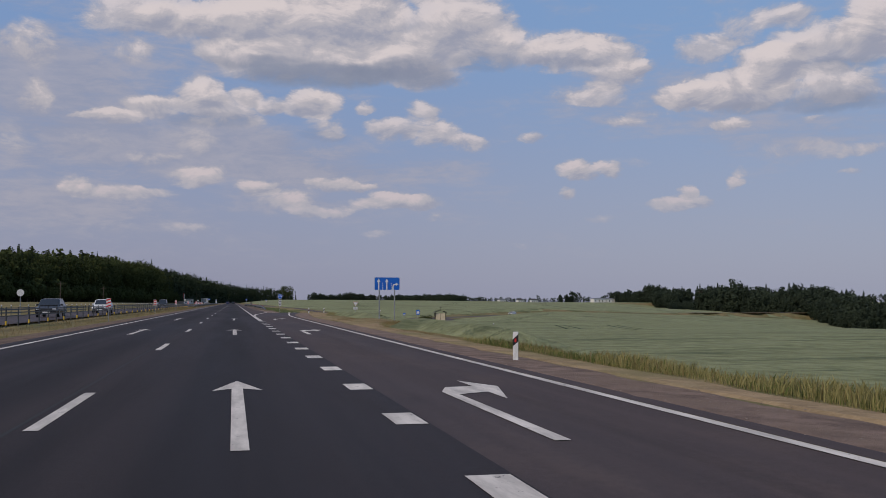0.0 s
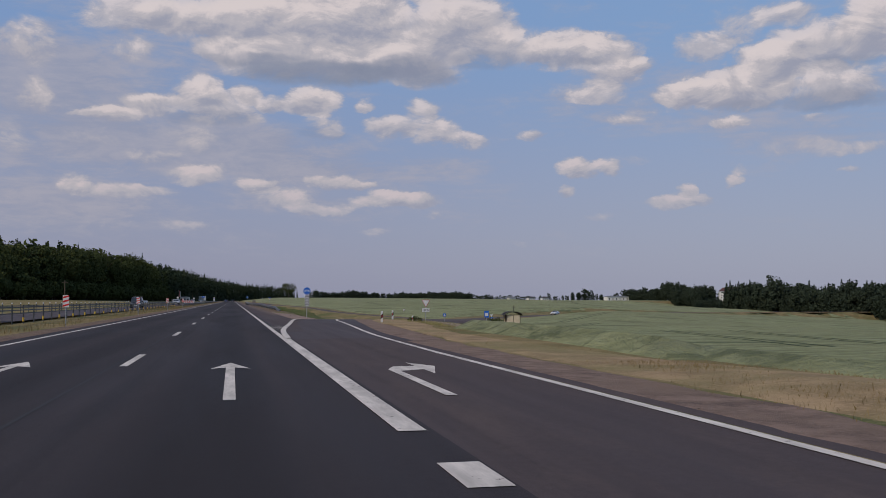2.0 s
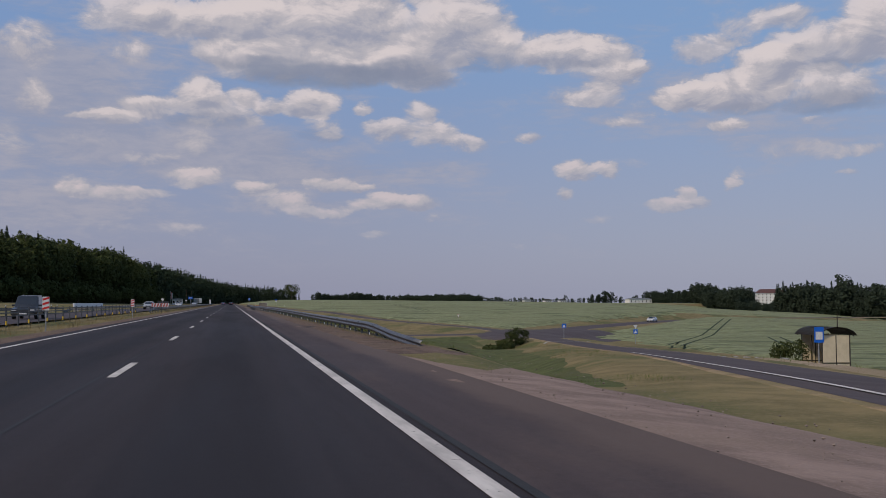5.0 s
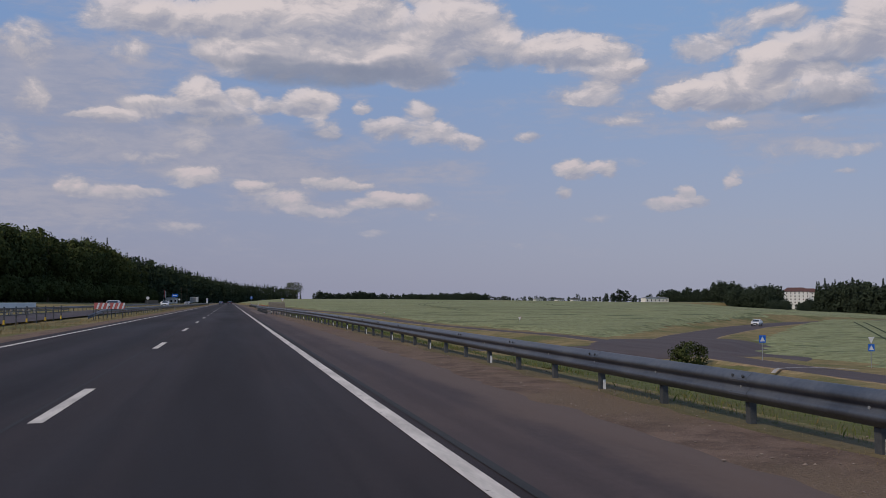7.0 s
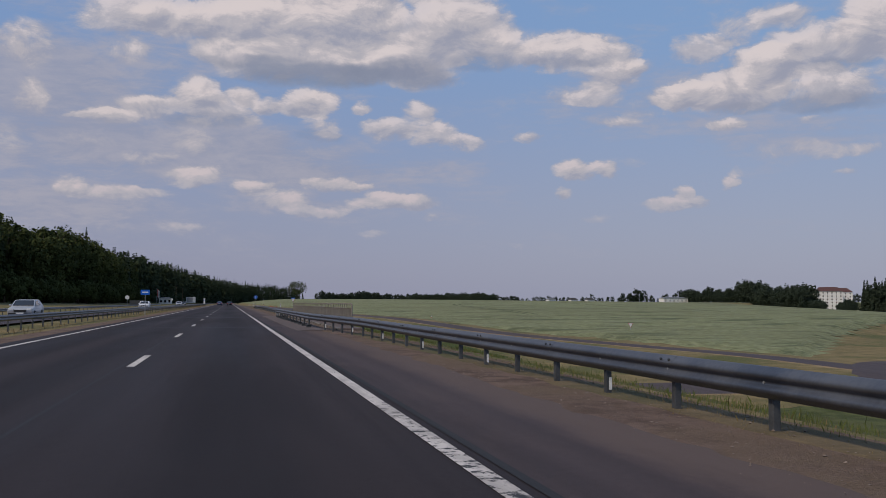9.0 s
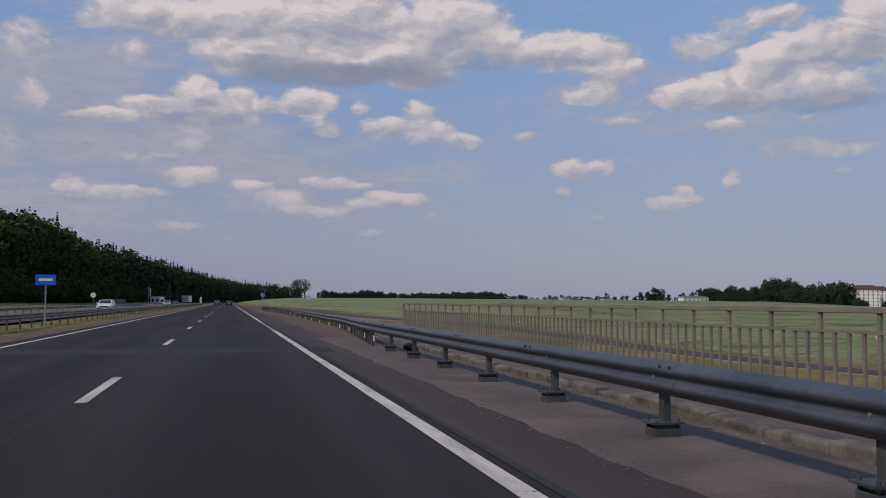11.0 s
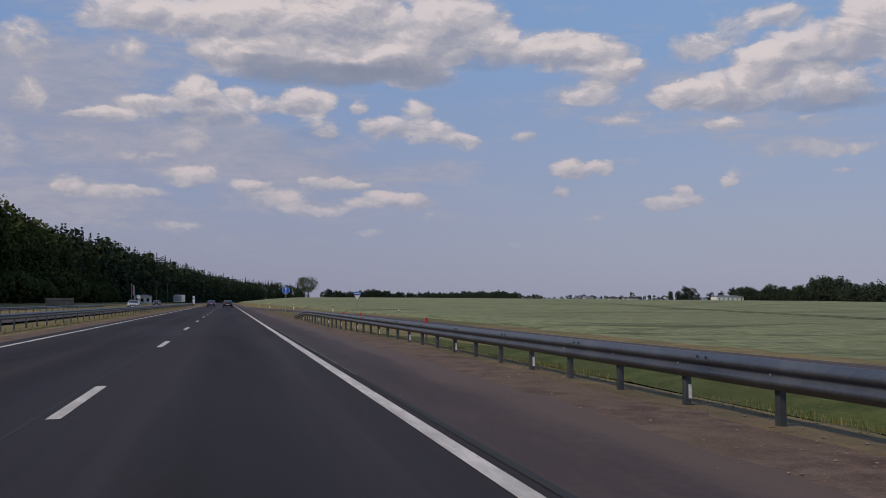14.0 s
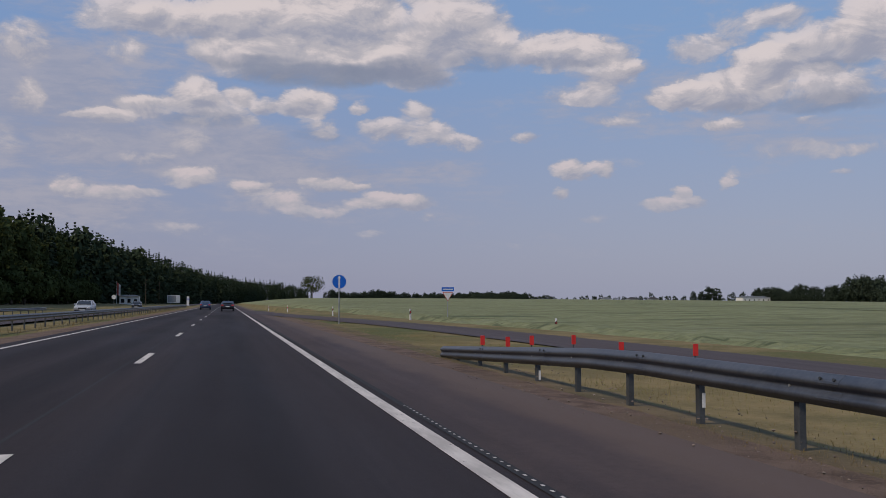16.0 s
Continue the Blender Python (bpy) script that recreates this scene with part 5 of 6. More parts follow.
part("bench", box(B(), 0.5, 0.95, -1.4, 1.4, 0.46, 0.52, 0.01), M["brown"], s)
for y in (-1.1, 0.0, 1.1):
    part("bench_leg", box(B(), 0.68, 0.76, y - 0.03, y + 0.03, 0.05, 0.46), M["brown"], s)
roof = B()
for i in range(13):
    a = radians(14 + 152 * i / 12)
    for y in (-2.0, 2.0):
        roof.verts.new((-math.cos(a) * 1.5, y, 2.2 + math.sin(a) * 0.82))
roof.verts.ensure_lookup_table()
for i in range(12):
    roof.faces.new([roof.verts[k] for k in (2 * i, 2 * i + 2, 2 * i + 3, 2 * i + 1)])
bmesh.ops.solidify(roof, geom=roof.faces[:], thickness=0.05)
part("roof", roof, M["brown"], s)
for y in (-1.62, 1.62):
    arch = B()
    for i in range(12):
        a0, a1 = radians(14 + 152 * i / 12), radians(14 + 152 * (i + 1) / 12)
        rod(arch, (-math.cos(a0) * 1.42, y, 2.15 + math.sin(a0) * 0.78), (-math.cos(a1) * 1.42, y, 2.15 + math.sin(a1) * 0.78), 0.04, sides=6)
    part("arch", arch, M["brown"], s)
part("finial", rod(B(), (0, -1.9, 2.95), (0, -1.9, 4.0), 0.045, 0.03), M["brown"], s)
part("finial_arm", rod(B(), (-0.3, -1.9, 3.7), (0.3, -1.9, 3.7), 0.03), M["brown"], s)

# broken kerb of the bus bay
bay = tagged(put("kerb", ribbon("kerb", [Vector((q.x, q.y, level_at(q.x, q.y) + 0.03)) for q in spline([(35.9, 193.7, 0), (37.6, 200, 0), (39.0, 208, 0), (39.9, 217, 0)], 1.0)], (0.1, 0.1), M["old_kerb"])), "broken pale concrete kerb along the bus bay", "kerb", kind="structure")
for k, q in enumerate(spline([(35.9, 193.7, 0), (37.6, 200, 0), (39.0, 208, 0), (39.9, 217, 0)], 1.15)):
    if k % 5 != 3:
        put("kerb_stone", mesh_of("kerb_stone", [(x * w, y * 0.48, z) for z, w in ((-0.1, 1.0), (0.16, 0.85)) for x, y in ((-0.13, -1), (0.13, -1), (0.13, 1), (-0.13, 1))],
                                  [(0, 1, 5, 4), (1, 2, 6, 5), (2, 3, 7, 6), (3, 0, 4, 7), (4, 5, 6, 7)], M["concrete"]), bay, pose(q.x, q.y, level_at(q.x, q.y) + rng.uniform(-0.03, 0.03), 0, rng.uniform(-5, 5), rng.uniform(-22, -8)))

# ---------------------------------------------------------------- bridge
deck = tagged(put("bridge_kerb", mesh_of("bridge_kerb", [(x + (0.10 * noise.noise((y * 1.3, 2, 0)) + 0.14 * noise.noise((y * 0.3, 4, 0))) * (x < 4), y, -0.014 * (x < 3)) for y in np.arange(BRIDGE_A - 2, BRIDGE_B + 2.1, 0.4) for x in (2.8, 3.1, 4.62)],
                                                          [(3 * j + i, 3 * j + i + 1, 3 * j + i + 4, 3 * j + i + 3) for j in range(int((BRIDGE_B - BRIDGE_A + 4) / 0.4)) for i in (0, 1)], M["dusty"])),
              "worn concrete edge of the bridge deck", "bridge", kind="structure")
deck.location.z = 0.011
kerb = tagged(part("kerb", box(B(), 4.64, 4.79, BRIDGE_A - 2, BRIDGE_B + 2, -0.2, 0.07, 0.02), M["old_kerb"], None), "crumbling concrete kerb along the bridge", "kerb", kind="structure")
for shape in range(5):
    stone_bm = box(B(), -0.10, 0.10, -0.49, 0.49, -0.1, 0.13, 0.03)
    for v in stone_bm.verts:
        v.co += Vector((noise.noise(v.co * 3 + Vector((shape, 0, 0))), 0, noise.noise(v.co * 3 + Vector((0, shape, 4))))) * 0.05
    stone_me = bpy.data.meshes.new("kerb_stone")
    stone_bm.to_mesh(stone_me)
    stone_me.materials.append(M["old_kerb"])
    for k in range(shape, 45, 5):
        put("kerb_stone", stone_me, kerb, pose(4.70 + rng.uniform(-0.03, 0.03), BRIDGE_A - 1.5 + k, rng.uniform(-0.04, 0.02), 0, rng.uniform(-4, 4), rng.uniform(-1.5, 1.5)))
island = spline([(40.2, 256.2, 0), (42.2, 257.9, 0), (44.6, 258.3, 0), (46.0, 256.6, 0), (45.9, 254.0, 0)], 0.5)
for q in island:
    q.z = level_at(q.x, q.y) + 0.16
tagged(put("kerb", ribbon("kerb", island, (0.16, 0.16), M["concrete"])), "pale concrete kerb of the traffic island", "kerb", kind="structure")
walkway = tagged(part("walkway", box(B(), 4.803, 5.8, BRIDGE_A - 2, BRIDGE_B + 2, -0.6, 0.09, 0.02), M["dusty"], None), "concrete walkway behind the guard rail on the bridge", "walkway", kind="structure")
draped("gravel_kerb", [(y, 4.25 + 0.12 * noise.noise((y * 1.1, 2, 7)), 4.61) for y in np.arange(BRIDGE_A - 2, BRIDGE_B + 2.1, 0.4)], M["gravel"], 0.022, "reddish dirt gathered at the foot of the bridge kerb", "gravel")
scrap_bm = B()
bmesh.ops.create_icosphere(scrap_bm, subdivisions=3, radius=0.2)
for v in scrap_bm.verts:
    lump = 1 + 0.55 * noise.noise(v.co * 6) + 0.3 * noise.noise(v.co * 14)
    v.co = Vector((v.co.x * 0.8 * lump, v.co.y * 1.9 * lump, max(0.0, v.co.z * 0.55 * lump + 0.06)))
scrap = tagged(part("rubber_scrap", scrap_bm, M["rubber"], None), "torn strip of black rubber lying by the bridge kerb", "debris")
scrap.matrix_basis = pose(4.38, 323.9, 0.02, 0, 0, -4)
par = thing("bridge_railing", pose(5.5, 0, 0.09), "brown-grey steel bridge railing with thin uprights", "railing")
part("top_rail", box(B(), -0.035, 0.035, BRIDGE_A, BRIDGE_B, 1.05, 1.11, 0.008), M["railing"], par)
for end, way in ((BRIDGE_B, 1), (BRIDGE_A, -1)):
    bow = B()
    for k in range(6):
        a0, a1 = radians(90 - 15 * k), radians(75 - 15 * k)
        rod(bow, (0, end + way * 0.16 * math.cos(a0), 0.92 + 0.16 * math.sin(a0)), (0, end + way * 0.16 * math.cos(a1), 0.92 + 0.16 * math.sin(a1)), 0.032, sides=8)
    rod(bow, (0, end + way * 0.16, 0.93), (0, end + way * 0.16, 0.0), 0.032, sides=8)
    part("end_post", bow, M["railing"], par)
part("low_rail", box(B(), -0.02, 0.02, BRIDGE_A, BRIDGE_B, 0.86, 0.89), M["railing"], par)
part("low_rail", box(B(), -0.02, 0.02, BRIDGE_A, BRIDGE_B, 0.1, 0.14), M["railing"], par)
bar_bm = box(B(), -0.012, 0.012, -0.020, 0.020, 0.12, 0.87)
bar_me = bpy.data.meshes.new("bar")
bar_bm.to_mesh(bar_me)
bar_me.materials.append(M["railing"])
up_bm = box(B(), -0.016, 0.016, -0.022, 0.022, 0.0, 1.05)
up_me = bpy.data.meshes.new("upright")
up_bm.to_mesh(up_me)
up_me.materials.append(M["railing"])
n = int((BRIDGE_B - BRIDGE_A) / 0.2175)
for k in range(n + 1):
    y = BRIDGE_B - k * 0.2175
    if k % 4 == 0:
        put("upright", up_me, par, pose(0, y, 0))
    else:
        put("bar", bar_me, par, pose(0, y, 0))

# ---------------------------------------------------------------- median: cable barrier and chevron boards
cable = thing("cable_barrier", pose(-12.0, 0, 0), "cable barrier on thin posts with yellow sleeves", "cable barrier")
pole_bm = rod(B(), (0, 0, -0.2), (0, 0, 0.98), 0.04, sides=8)
pole_me = bpy.data.meshes.new("pole")
pole_bm.to_mesh(pole_me)
pole_me.materials.append(M["post_steel"])
sl_bm = rod(B(), (0, 0, 0.0), (0, 0, 0.24), 0.055, sides=8)
sl_me = bpy.data.meshes.new("sleeve")
sl_bm.to_mesh(sl_me)
sl_me.materials.append(M["yellow"])
cap_bm = rod(B(), (0, 0, 0.86), (0, 0, 1.0), 0.055, sides=8)
cap_me = bpy.data.meshes.new("cap")
cap_bm.to_mesh(cap_me)
cap_me.materials.append(M["white"])
y = -20.0
while y < 268:
    p = put("post", pole_me, cable, pose(0, y, 0))
    if round(y / 3) % 2 == 0:
        put("sleeve", sl_me, p, None, "yellow sleeve")
    y += 3.0
for z in (0.5, 0.68, 0.86):
    part("cable", box(B(), 0.04, 0.07, -20, 268, z - 0.03, z + 0.03), M["post_steel"], cable)
cable = thing("cable_barrier", pose(-21.3, 0, 0), "cable barrier with white caps beyond the oncoming lanes", "cable barrier")
y = -20.0
while y < 268:
    p = put("post", pole_me, cable, pose(0, y, 0))
    put("cap", cap_me, p, None, "white cap")
    y += 4.0
for z in (0.5, 0.68):
    part("cable", box(B(), 0.04, 0.07, -20, 268, z - 0.04, z + 0.04), M["post_steel"], cable)

for y in (67.0, 106.0, 144.0, 183.0, 222.0):
    c = thing("chevron_marker", pose(-8.2, y, -0.1), "red and white striped marker board on a short post", "marker post", "striped boards on the median")
    f = plate("board", rounded(-0.15, 0.15, 1.0, 1.62, 0.02), M["white"], c, 0.0, 0.012)
    for k in range(3):
        z = 1.02 + k * 0.21
        plate("stripe", [(-0.145, z + 0.09), (-0.145, z), (0.145, z + 0.09), (0.145, z + 0.18)], M["red"], f, -0.005, 0.004)
    post(c, 0, -0.2, 1.5, 0.03)


def sign_back(x, y, z, r=0.35):
    b = thing("round_sign", pose(x, y, level_at(x, y)), "back of a round pale grey road sign on a post", "road sign")
    plate("face", disc(r, z), M["white"], b, 0.0, 0.02)
    post(b, 0, -0.3, z, 0.035, None, 0.04)


sign_back(-20.9, 102, 2.2)
sign_back(-22.6, 471, 2.3, 0.45)
sign_back(-22.5, 640, 2.3, 0.45)
s = thing("blue_sign", pose(-8.5, 347.5, -0.1), "small blue rectangular sign with a white stripe", "road sign")
f = plate("face", rounded(-0.45, 0.45, 2.1, 2.6, 0.03), M["blue"], s, 0.0, 0.012)
plate("bar", [(-0.3, 2.3), (0.3, 2.3), (0.3, 2.42), (-0.3, 2.42)], M["white"], f, -0.005, 0.004)
post(s, 0, -0.3, 2.5)
for x, y, h in ((-32, 252, 5), (-32, 191, 5), (-33, 140, 5), (-30, 812, 10), (-29, 870, 10)):
    u = thing("utility_pole", pose(x, y, level_at(x, y)), "slim weathered utility pole on the grassy roadside", "utility pole")
    part("shaft", rod(B(), (0, 0, -0.4), (0, 0, h), 0.13, 0.08), M["bark"], u)
    part("crossarm", box(B(), -0.6, 0.6, -0.05, 0.05, h - 0.5, h - 0.4), M["bark"], u)
s = thing("billboard", pose(-27, 950, level_at(-27, 950)), "pale roadside billboard on two posts", "billboard")
f = plate("board", rounded(-3.2, 3.2, 0.9, 4.9, 0.05), M["white"], s, 0.0, 0.12)
plate("picture", rounded(-2.9, 1.2, 1.2, 4.6, 0.05), M["pole"], f, -0.006, 0.005)
post(s, -1.6, -0.3, 4.5, 0.1, None, 0.2)
post(s, 1.6, -0.3, 4.5, 0.1, None, 0.2)

s = thing("large_sign", pose(-28, 555, level_at(-28, 555)), "dark grey back of a large road sign on two posts", "road sign")
board = plate("board", rounded(-2.3, 2.3, 0.2, 1.75, 0.04), M["sign_back"], s, 0.0, 0.03)
for z in (0.6, 1.35):
    part("stiffener", box(B(), -2.25, 2.25, -0.04, 0.0, z - 0.03, z + 0.03), M["post_steel"], board)
for x in (-1.5, 1.5):
    post(s, x, -2.2, 1.6, 0.06)

s = thing("flagpole", pose(-40.6, 813, level_at(-40.6, 813)), "white flagpole with a drooping pale red and white flag", "flagpole")
part("pole", rod(B(), (0, 0, -0.3), (0, 0, 8.6), 0.09, 0.05), M["white"], s)
for name, x0, x1, mat in (("red_stripe", 0.1, 0.75, M["faded_red"]), ("white_stripe", 0.75, 1.4, M["white"])):
    cloth = B()
    for i in range(7):
        for j in range(5):
            x = x0 + (x1 - x0) * j / 4
            cloth.verts.new((x, 0.16 * math.sin(x * 5 + i * 0.6), 8.3 - 0.75 * i - x * 0.9))
    cloth.verts.ensure_lookup_table()
    for i in range(6):
        for j in range(4):
            cloth.faces.new([cloth.verts[k] for k in (5 * i + j, 5 * i + j + 1, 5 * i + j + 6, 5 * i + j + 5)])
    bmesh.ops.solidify(cloth, geom=cloth.faces[:], thickness=0.02)
    part(name, cloth, mat, s)

s = thing("sign_pillar", pose(-13.6, 788, 0.0), "slim white sign pillar on the grassy median", "road sign")
part("body", box(B(), -0.45, 0.45, -0.15, 0.15, -0.2, 3.3, 0.04), M["white"], s)
part("band", box(B(), -0.46, 0.46, -0.16, 0.16, 2.2, 2.5), M["blue"], s)

# parapet of the oncoming carriageway's bridge, and the striped barrier before the median rail
s = thing("bridge_parapet", pose(-20.7, 0, 0), "pale concrete parapet beam on the bridge of the oncoming carriageway", "parapet")
part("beam", box(B(), -0.12, 0.12, 273.0, 302.0, 0.66, 1.16, 0.03), M["wall_white"], s)
for k in range(11):
    part("post", box(B(), -0.1, 0.1, 273.5 + 2.8 * k, 273.8 + 2.8 * k, -0.1, 0.62), M["concrete"], s)
for k, x in enumerate((-9.9, -8.75)):
    s = thing("barrier_board", pose(x, 270.6 + k * 0.4, -0.05, 0, 0, 8), "red and white striped barrier board on two short legs", "barrier", "barrier boards on the median")
    f = part("board", box(B(), -0.55, 0.55, -0.02, 0.02, 0.72, 1.22, 0.01), M["faded_red"], s)
    for j in range(3):
        x0 = -0.42 + 0.36 * j
        plate("stripe", [(x0, 0.725), (x0 + 0.14, 0.725), (x0 + 0.3, 1.215), (x0 + 0.16, 1.215)], M["white"], f, -0.026, 0.005)
    for x0 in (-0.42, 0.42):
        part("leg", box(B(), x0 - 0.03, x0 + 0.03, 0.022, 0.06, -0.1, 1.1), M["post_steel"], s)

# ---------------------------------------------------------------- vehicles
def car(x, y, z, heading_deg, paint, label, tall=1.0, kind="car"):
    """A saloon or estate; its front points to -y before turning."""
    c = thing(kind, pose(x, y, z, 0, 0, heading_deg), label, "car")
    prof = [(-2.15, 0.32), (-2.2, 0.62), (-2.0, 0.78), (-1.15, 0.92), (-0.45, 1.38 * tall), (0.95, 1.42 * tall), (1.75, 1.05), (2.12, 0.98), (2.18, 0.55), (2.1, 0.32)]
    bm = B()
    rows = []
    for sx, shrink in ((-0.86, 0.0), (0.86, 0.0)):
        rows.append([bm.verts.new((sx * (0.82 if zz > 1.2 else (0.97 if zz > 0.85 else 1.0)), yy, zz)) for yy, zz in prof])
    n = len(prof)
    bm.faces.new(rows[0])
    bm.faces.new(rows[1][::-1])
    for i in range(n):
        bm.faces.new((rows[0][(i + 1) % n], rows[0][i], rows[1][i], rows[1][(i + 1) % n]))
    bmesh.ops.recalc_face_normals(bm, faces=bm.faces[:])
    bmesh.ops.bevel(bm, geom=bm.edges[:], offset=0.05, segments=2, affect="EDGES", profile=0.6)
    body = part("body", bm, paint, c, "", True)

    def quad(name, pts, mat, lift=0.0):
        q = B()
        q.faces.new([q.verts.new(p) for p in pts])
        bmesh.ops.recalc_face_normals(q, faces=q.faces[:])
        bmesh.ops.solidify(q, geom=q.faces[:], thickness=0.02)
        return part(name, q, mat, c)

    t = 1.38 * tall
    quad("windscreen", [(-0.72, -1.10, 0.97), (0.72, -1.10, 0.97), (0.62, -0.52, t - 0.04), (-0.62, -0.52, t - 0.04)], M["glass"])
    quad("rear_window", [(-0.64, 1.72, 1.12), (0.64, 1.72, 1.12), (0.58, 1.06, t - 0.02), (-0.58, 1.06, t - 0.02)], M["glass"])
    for sgn in (-1, 1):
        quad("side_window", [(sgn * 0.845, -0.98, 0.98), (sgn * 0.845, 1.45, 1.02), (sgn * 0.735, 0.98, t - 0.06), (sgn * 0.735, -0.46, t - 0.06)], M["glass"])
        part("headlight", box(B(), sgn * 0.62 - 0.16, sgn * 0.62 + 0.16, -2.21, -2.08, 0.62, 0.74, 0.02), M["white"], c)
        part("tail_light", box(B(), sgn * 0.68 - 0.14, sgn * 0.68 + 0.14, 2.1, 2.2, 0.74, 0.92, 0.02), M["red"], c)
        part("mirror", box(B(), sgn * 0.95 - 0.1, sgn * 0.95 + 0.1, -0.85, -0.72, 0.95, 1.08, 0.02), paint, c)
        for yy in (-1.35, 1.32):
            w = part("wheel", rod(B(), (sgn * 0.68, yy, 0.31), (sgn * 0.88, yy, 0.31), 0.31, sides=20), M["rubber"], c)
            part("rim", rod(B(), (sgn * 0.87, yy, 0.31), (sgn * 0.89, yy, 0.31), 0.2, sides=14), M["pole"], w)
    part("grille", box(B(), -0.42, 0.42, -2.23, -2.16, 0.5, 0.66, 0.01), M["black"], c)
    part("bumper", box(B(), -0.8, 0.8, -2.25, -2.15, 0.3, 0.45, 0.03), M["black"], c)
    part("number_plate", box(B(), -0.26, 0.26, -2.262, -2.25, 0.36, 0.46), M["white"], c)
    part("number_plate", box(B(), -0.26, 0.26, 2.19, 2.2, 0.6, 0.7), M["white"], c)
    return c


PAINTS = {k: coat("car_paint_" + k, d, l, 0.8, 0.22, 0.0, 0.6, 60.0, 0.0) for k, (d, l) in {
    "white": ((0.62, 0.62, 0.63), (0.70, 0.70, 0.71)), "dark": ((0.015, 0.016, 0.02), (0.025, 0.026, 0.03)),
    "silver": ((0.30, 0.31, 0.33), (0.38, 0.39, 0.41)), "blue": ((0.03, 0.05, 0.10), (0.05, 0.07, 0.13))}.items()}
car(0.0, 572.0, 0.0, 180, PAINTS["dark"], "dark saloon car driving ahead in the same lane")
car(-3.6, 602.0, 0.0, 180, PAINTS["blue"], "dark blue car driving ahead in the overtaking lane", 1.04)
car(-14.8, 84.0, 0.03, 0, PAINTS["dark"], "dark estate car on the oncoming carriageway", 1.08)
car(-14.3, 112.0, 0.03, 0, PAINTS["white"], "white hatchback on the oncoming carriageway", 1.08)
car(-14.9, 214.0, 0.03, 0, PAINTS["dark"], "dark off-road car on the oncoming carriageway", 1.25)
car(-14.9, 322.0, 0.03, 0, PAINTS["silver"], "silver saloon car on the oncoming carriageway")
car(-14.9, 424.0, 0.03, 0, PAINTS["white"], "white saloon car on the oncoming carriageway")
car(-15.0, 545.0, 0.03, 0, PAINTS["silver"], "pale car far down the oncoming carriageway")
car(-18.0, 640.0, 0.03, 0, PAINTS["dark"], "dark car far down the oncoming carriageway")
car(113.7, 381.4, -4.08, -42, PAINTS["white"], "white car on the road beside the field")

# ---------------------------------------------------------------- far buildings
def house(x, y, w, d, h, storeys, cols, turn, roof_mat, label, name="house", roof_h=2.5):
    b = thing(name, pose(x, y, level_at(x, y) - 0.3, 0, 0, turn), label, "building")
    part("wall", box(B(), -w / 2, w / 2, -d / 2, d / 2, 0, h), M["wall_white"], b)
    if roof_h:
        r = B()
        e = 0.5
        v = [r.verts.new(p) for p in ((-w / 2 - e, -d / 2 - e, h), (w / 2 + e, -d / 2 - e, h), (w / 2 + e, d / 2 + e, h), (-w / 2 - e, d / 2 + e, h), (-w / 2 + d * 0.3, 0, h + roof_h), (w / 2 - d * 0.3, 0, h + roof_h))]
        for f in ((0, 1, 5, 4), (2, 3, 4, 5), (1, 2, 5), (3, 0, 4), (3, 2, 1, 0)):
            r.faces.new([v[i] for i in f])
        part("roof", r, roof_mat, b)
    for s_ in range(storeys):
        for c_ in range(cols):
            x0 = -w / 2 + (c_ + 0.5) * w / cols
            z0 = h * (s_ + 0.3) / storeys
            part("window", box(B(), x0 - 0.55, x0 + 0.55, -d / 2 - 0.05, -d / 2 + 0.1, z0, z0 + h / storeys * 0.42), M["glass"], b)
    return b


house(561, 1056, 24, 13, 18.5, 6, 6, -22, M["roof_red"], "white six-storey building with a red roof behind the trees", "apartment_building", 4.2)
house(580, 1062, 17, 12, 18, 6, 4, -22, M["roof_red"], "white building with a red roof behind the trees", "apartment_building", 4.0)
house(540, 1340, 34, 12, 6, 1, 6, 5, M["roof_grey"], "long pale low building on the horizon", "warehouse", 1.5)
for x, y in ((430, 1400), (445, 1380), (575, 1400), (600, 1380), (400, 1400)):
    house(x, y, 10, 8, 4, 1, 3, rng.uniform(-20, 20), rng.choice((M["roof_grey"], M["roof_grey"], M["brown"])), "small pale house far off among trees")
house(-70, 206, 8, 6, 2.6, 1, 2, 10, M["roof_grey"], "small grey shed on the roadside grass", "shed", 0.8)
house(-36, 815, 7, 5, 3.4, 1, 3, 0, M["roof_grey"], "small kiosk at the forest edge", "kiosk", 0.6)

# bush in the hollow by the junction
for k, (x, y, h, r, words) in enumerate(((41.4, 272.0, 2.5, 1.7, "round dark green bush on the grass by the junction"), (39.2, 270.6, 1.6, 1.3, "spreading dark green bush on the grass by the junction"),
                                         (36.8, 269.4, 1.1, 1.2, "low dark green bush on the grass by the junction"))):
    bush = thing("bush", pose(x, y, level_at(x, y)), words, "bush")
    v, f = crown_broad(200 + 10 * k, h, r, 34, 70, 0.1, 0.0)
    put("foliage", mesh_of("foliage", v, f.tolist(), M["broad"]), bush)
    part("stem", rod(B(), (0, 0, -0.2), (0.1, 0, h * 0.6), 0.05, 0.02, 6), M["bark"], bush)
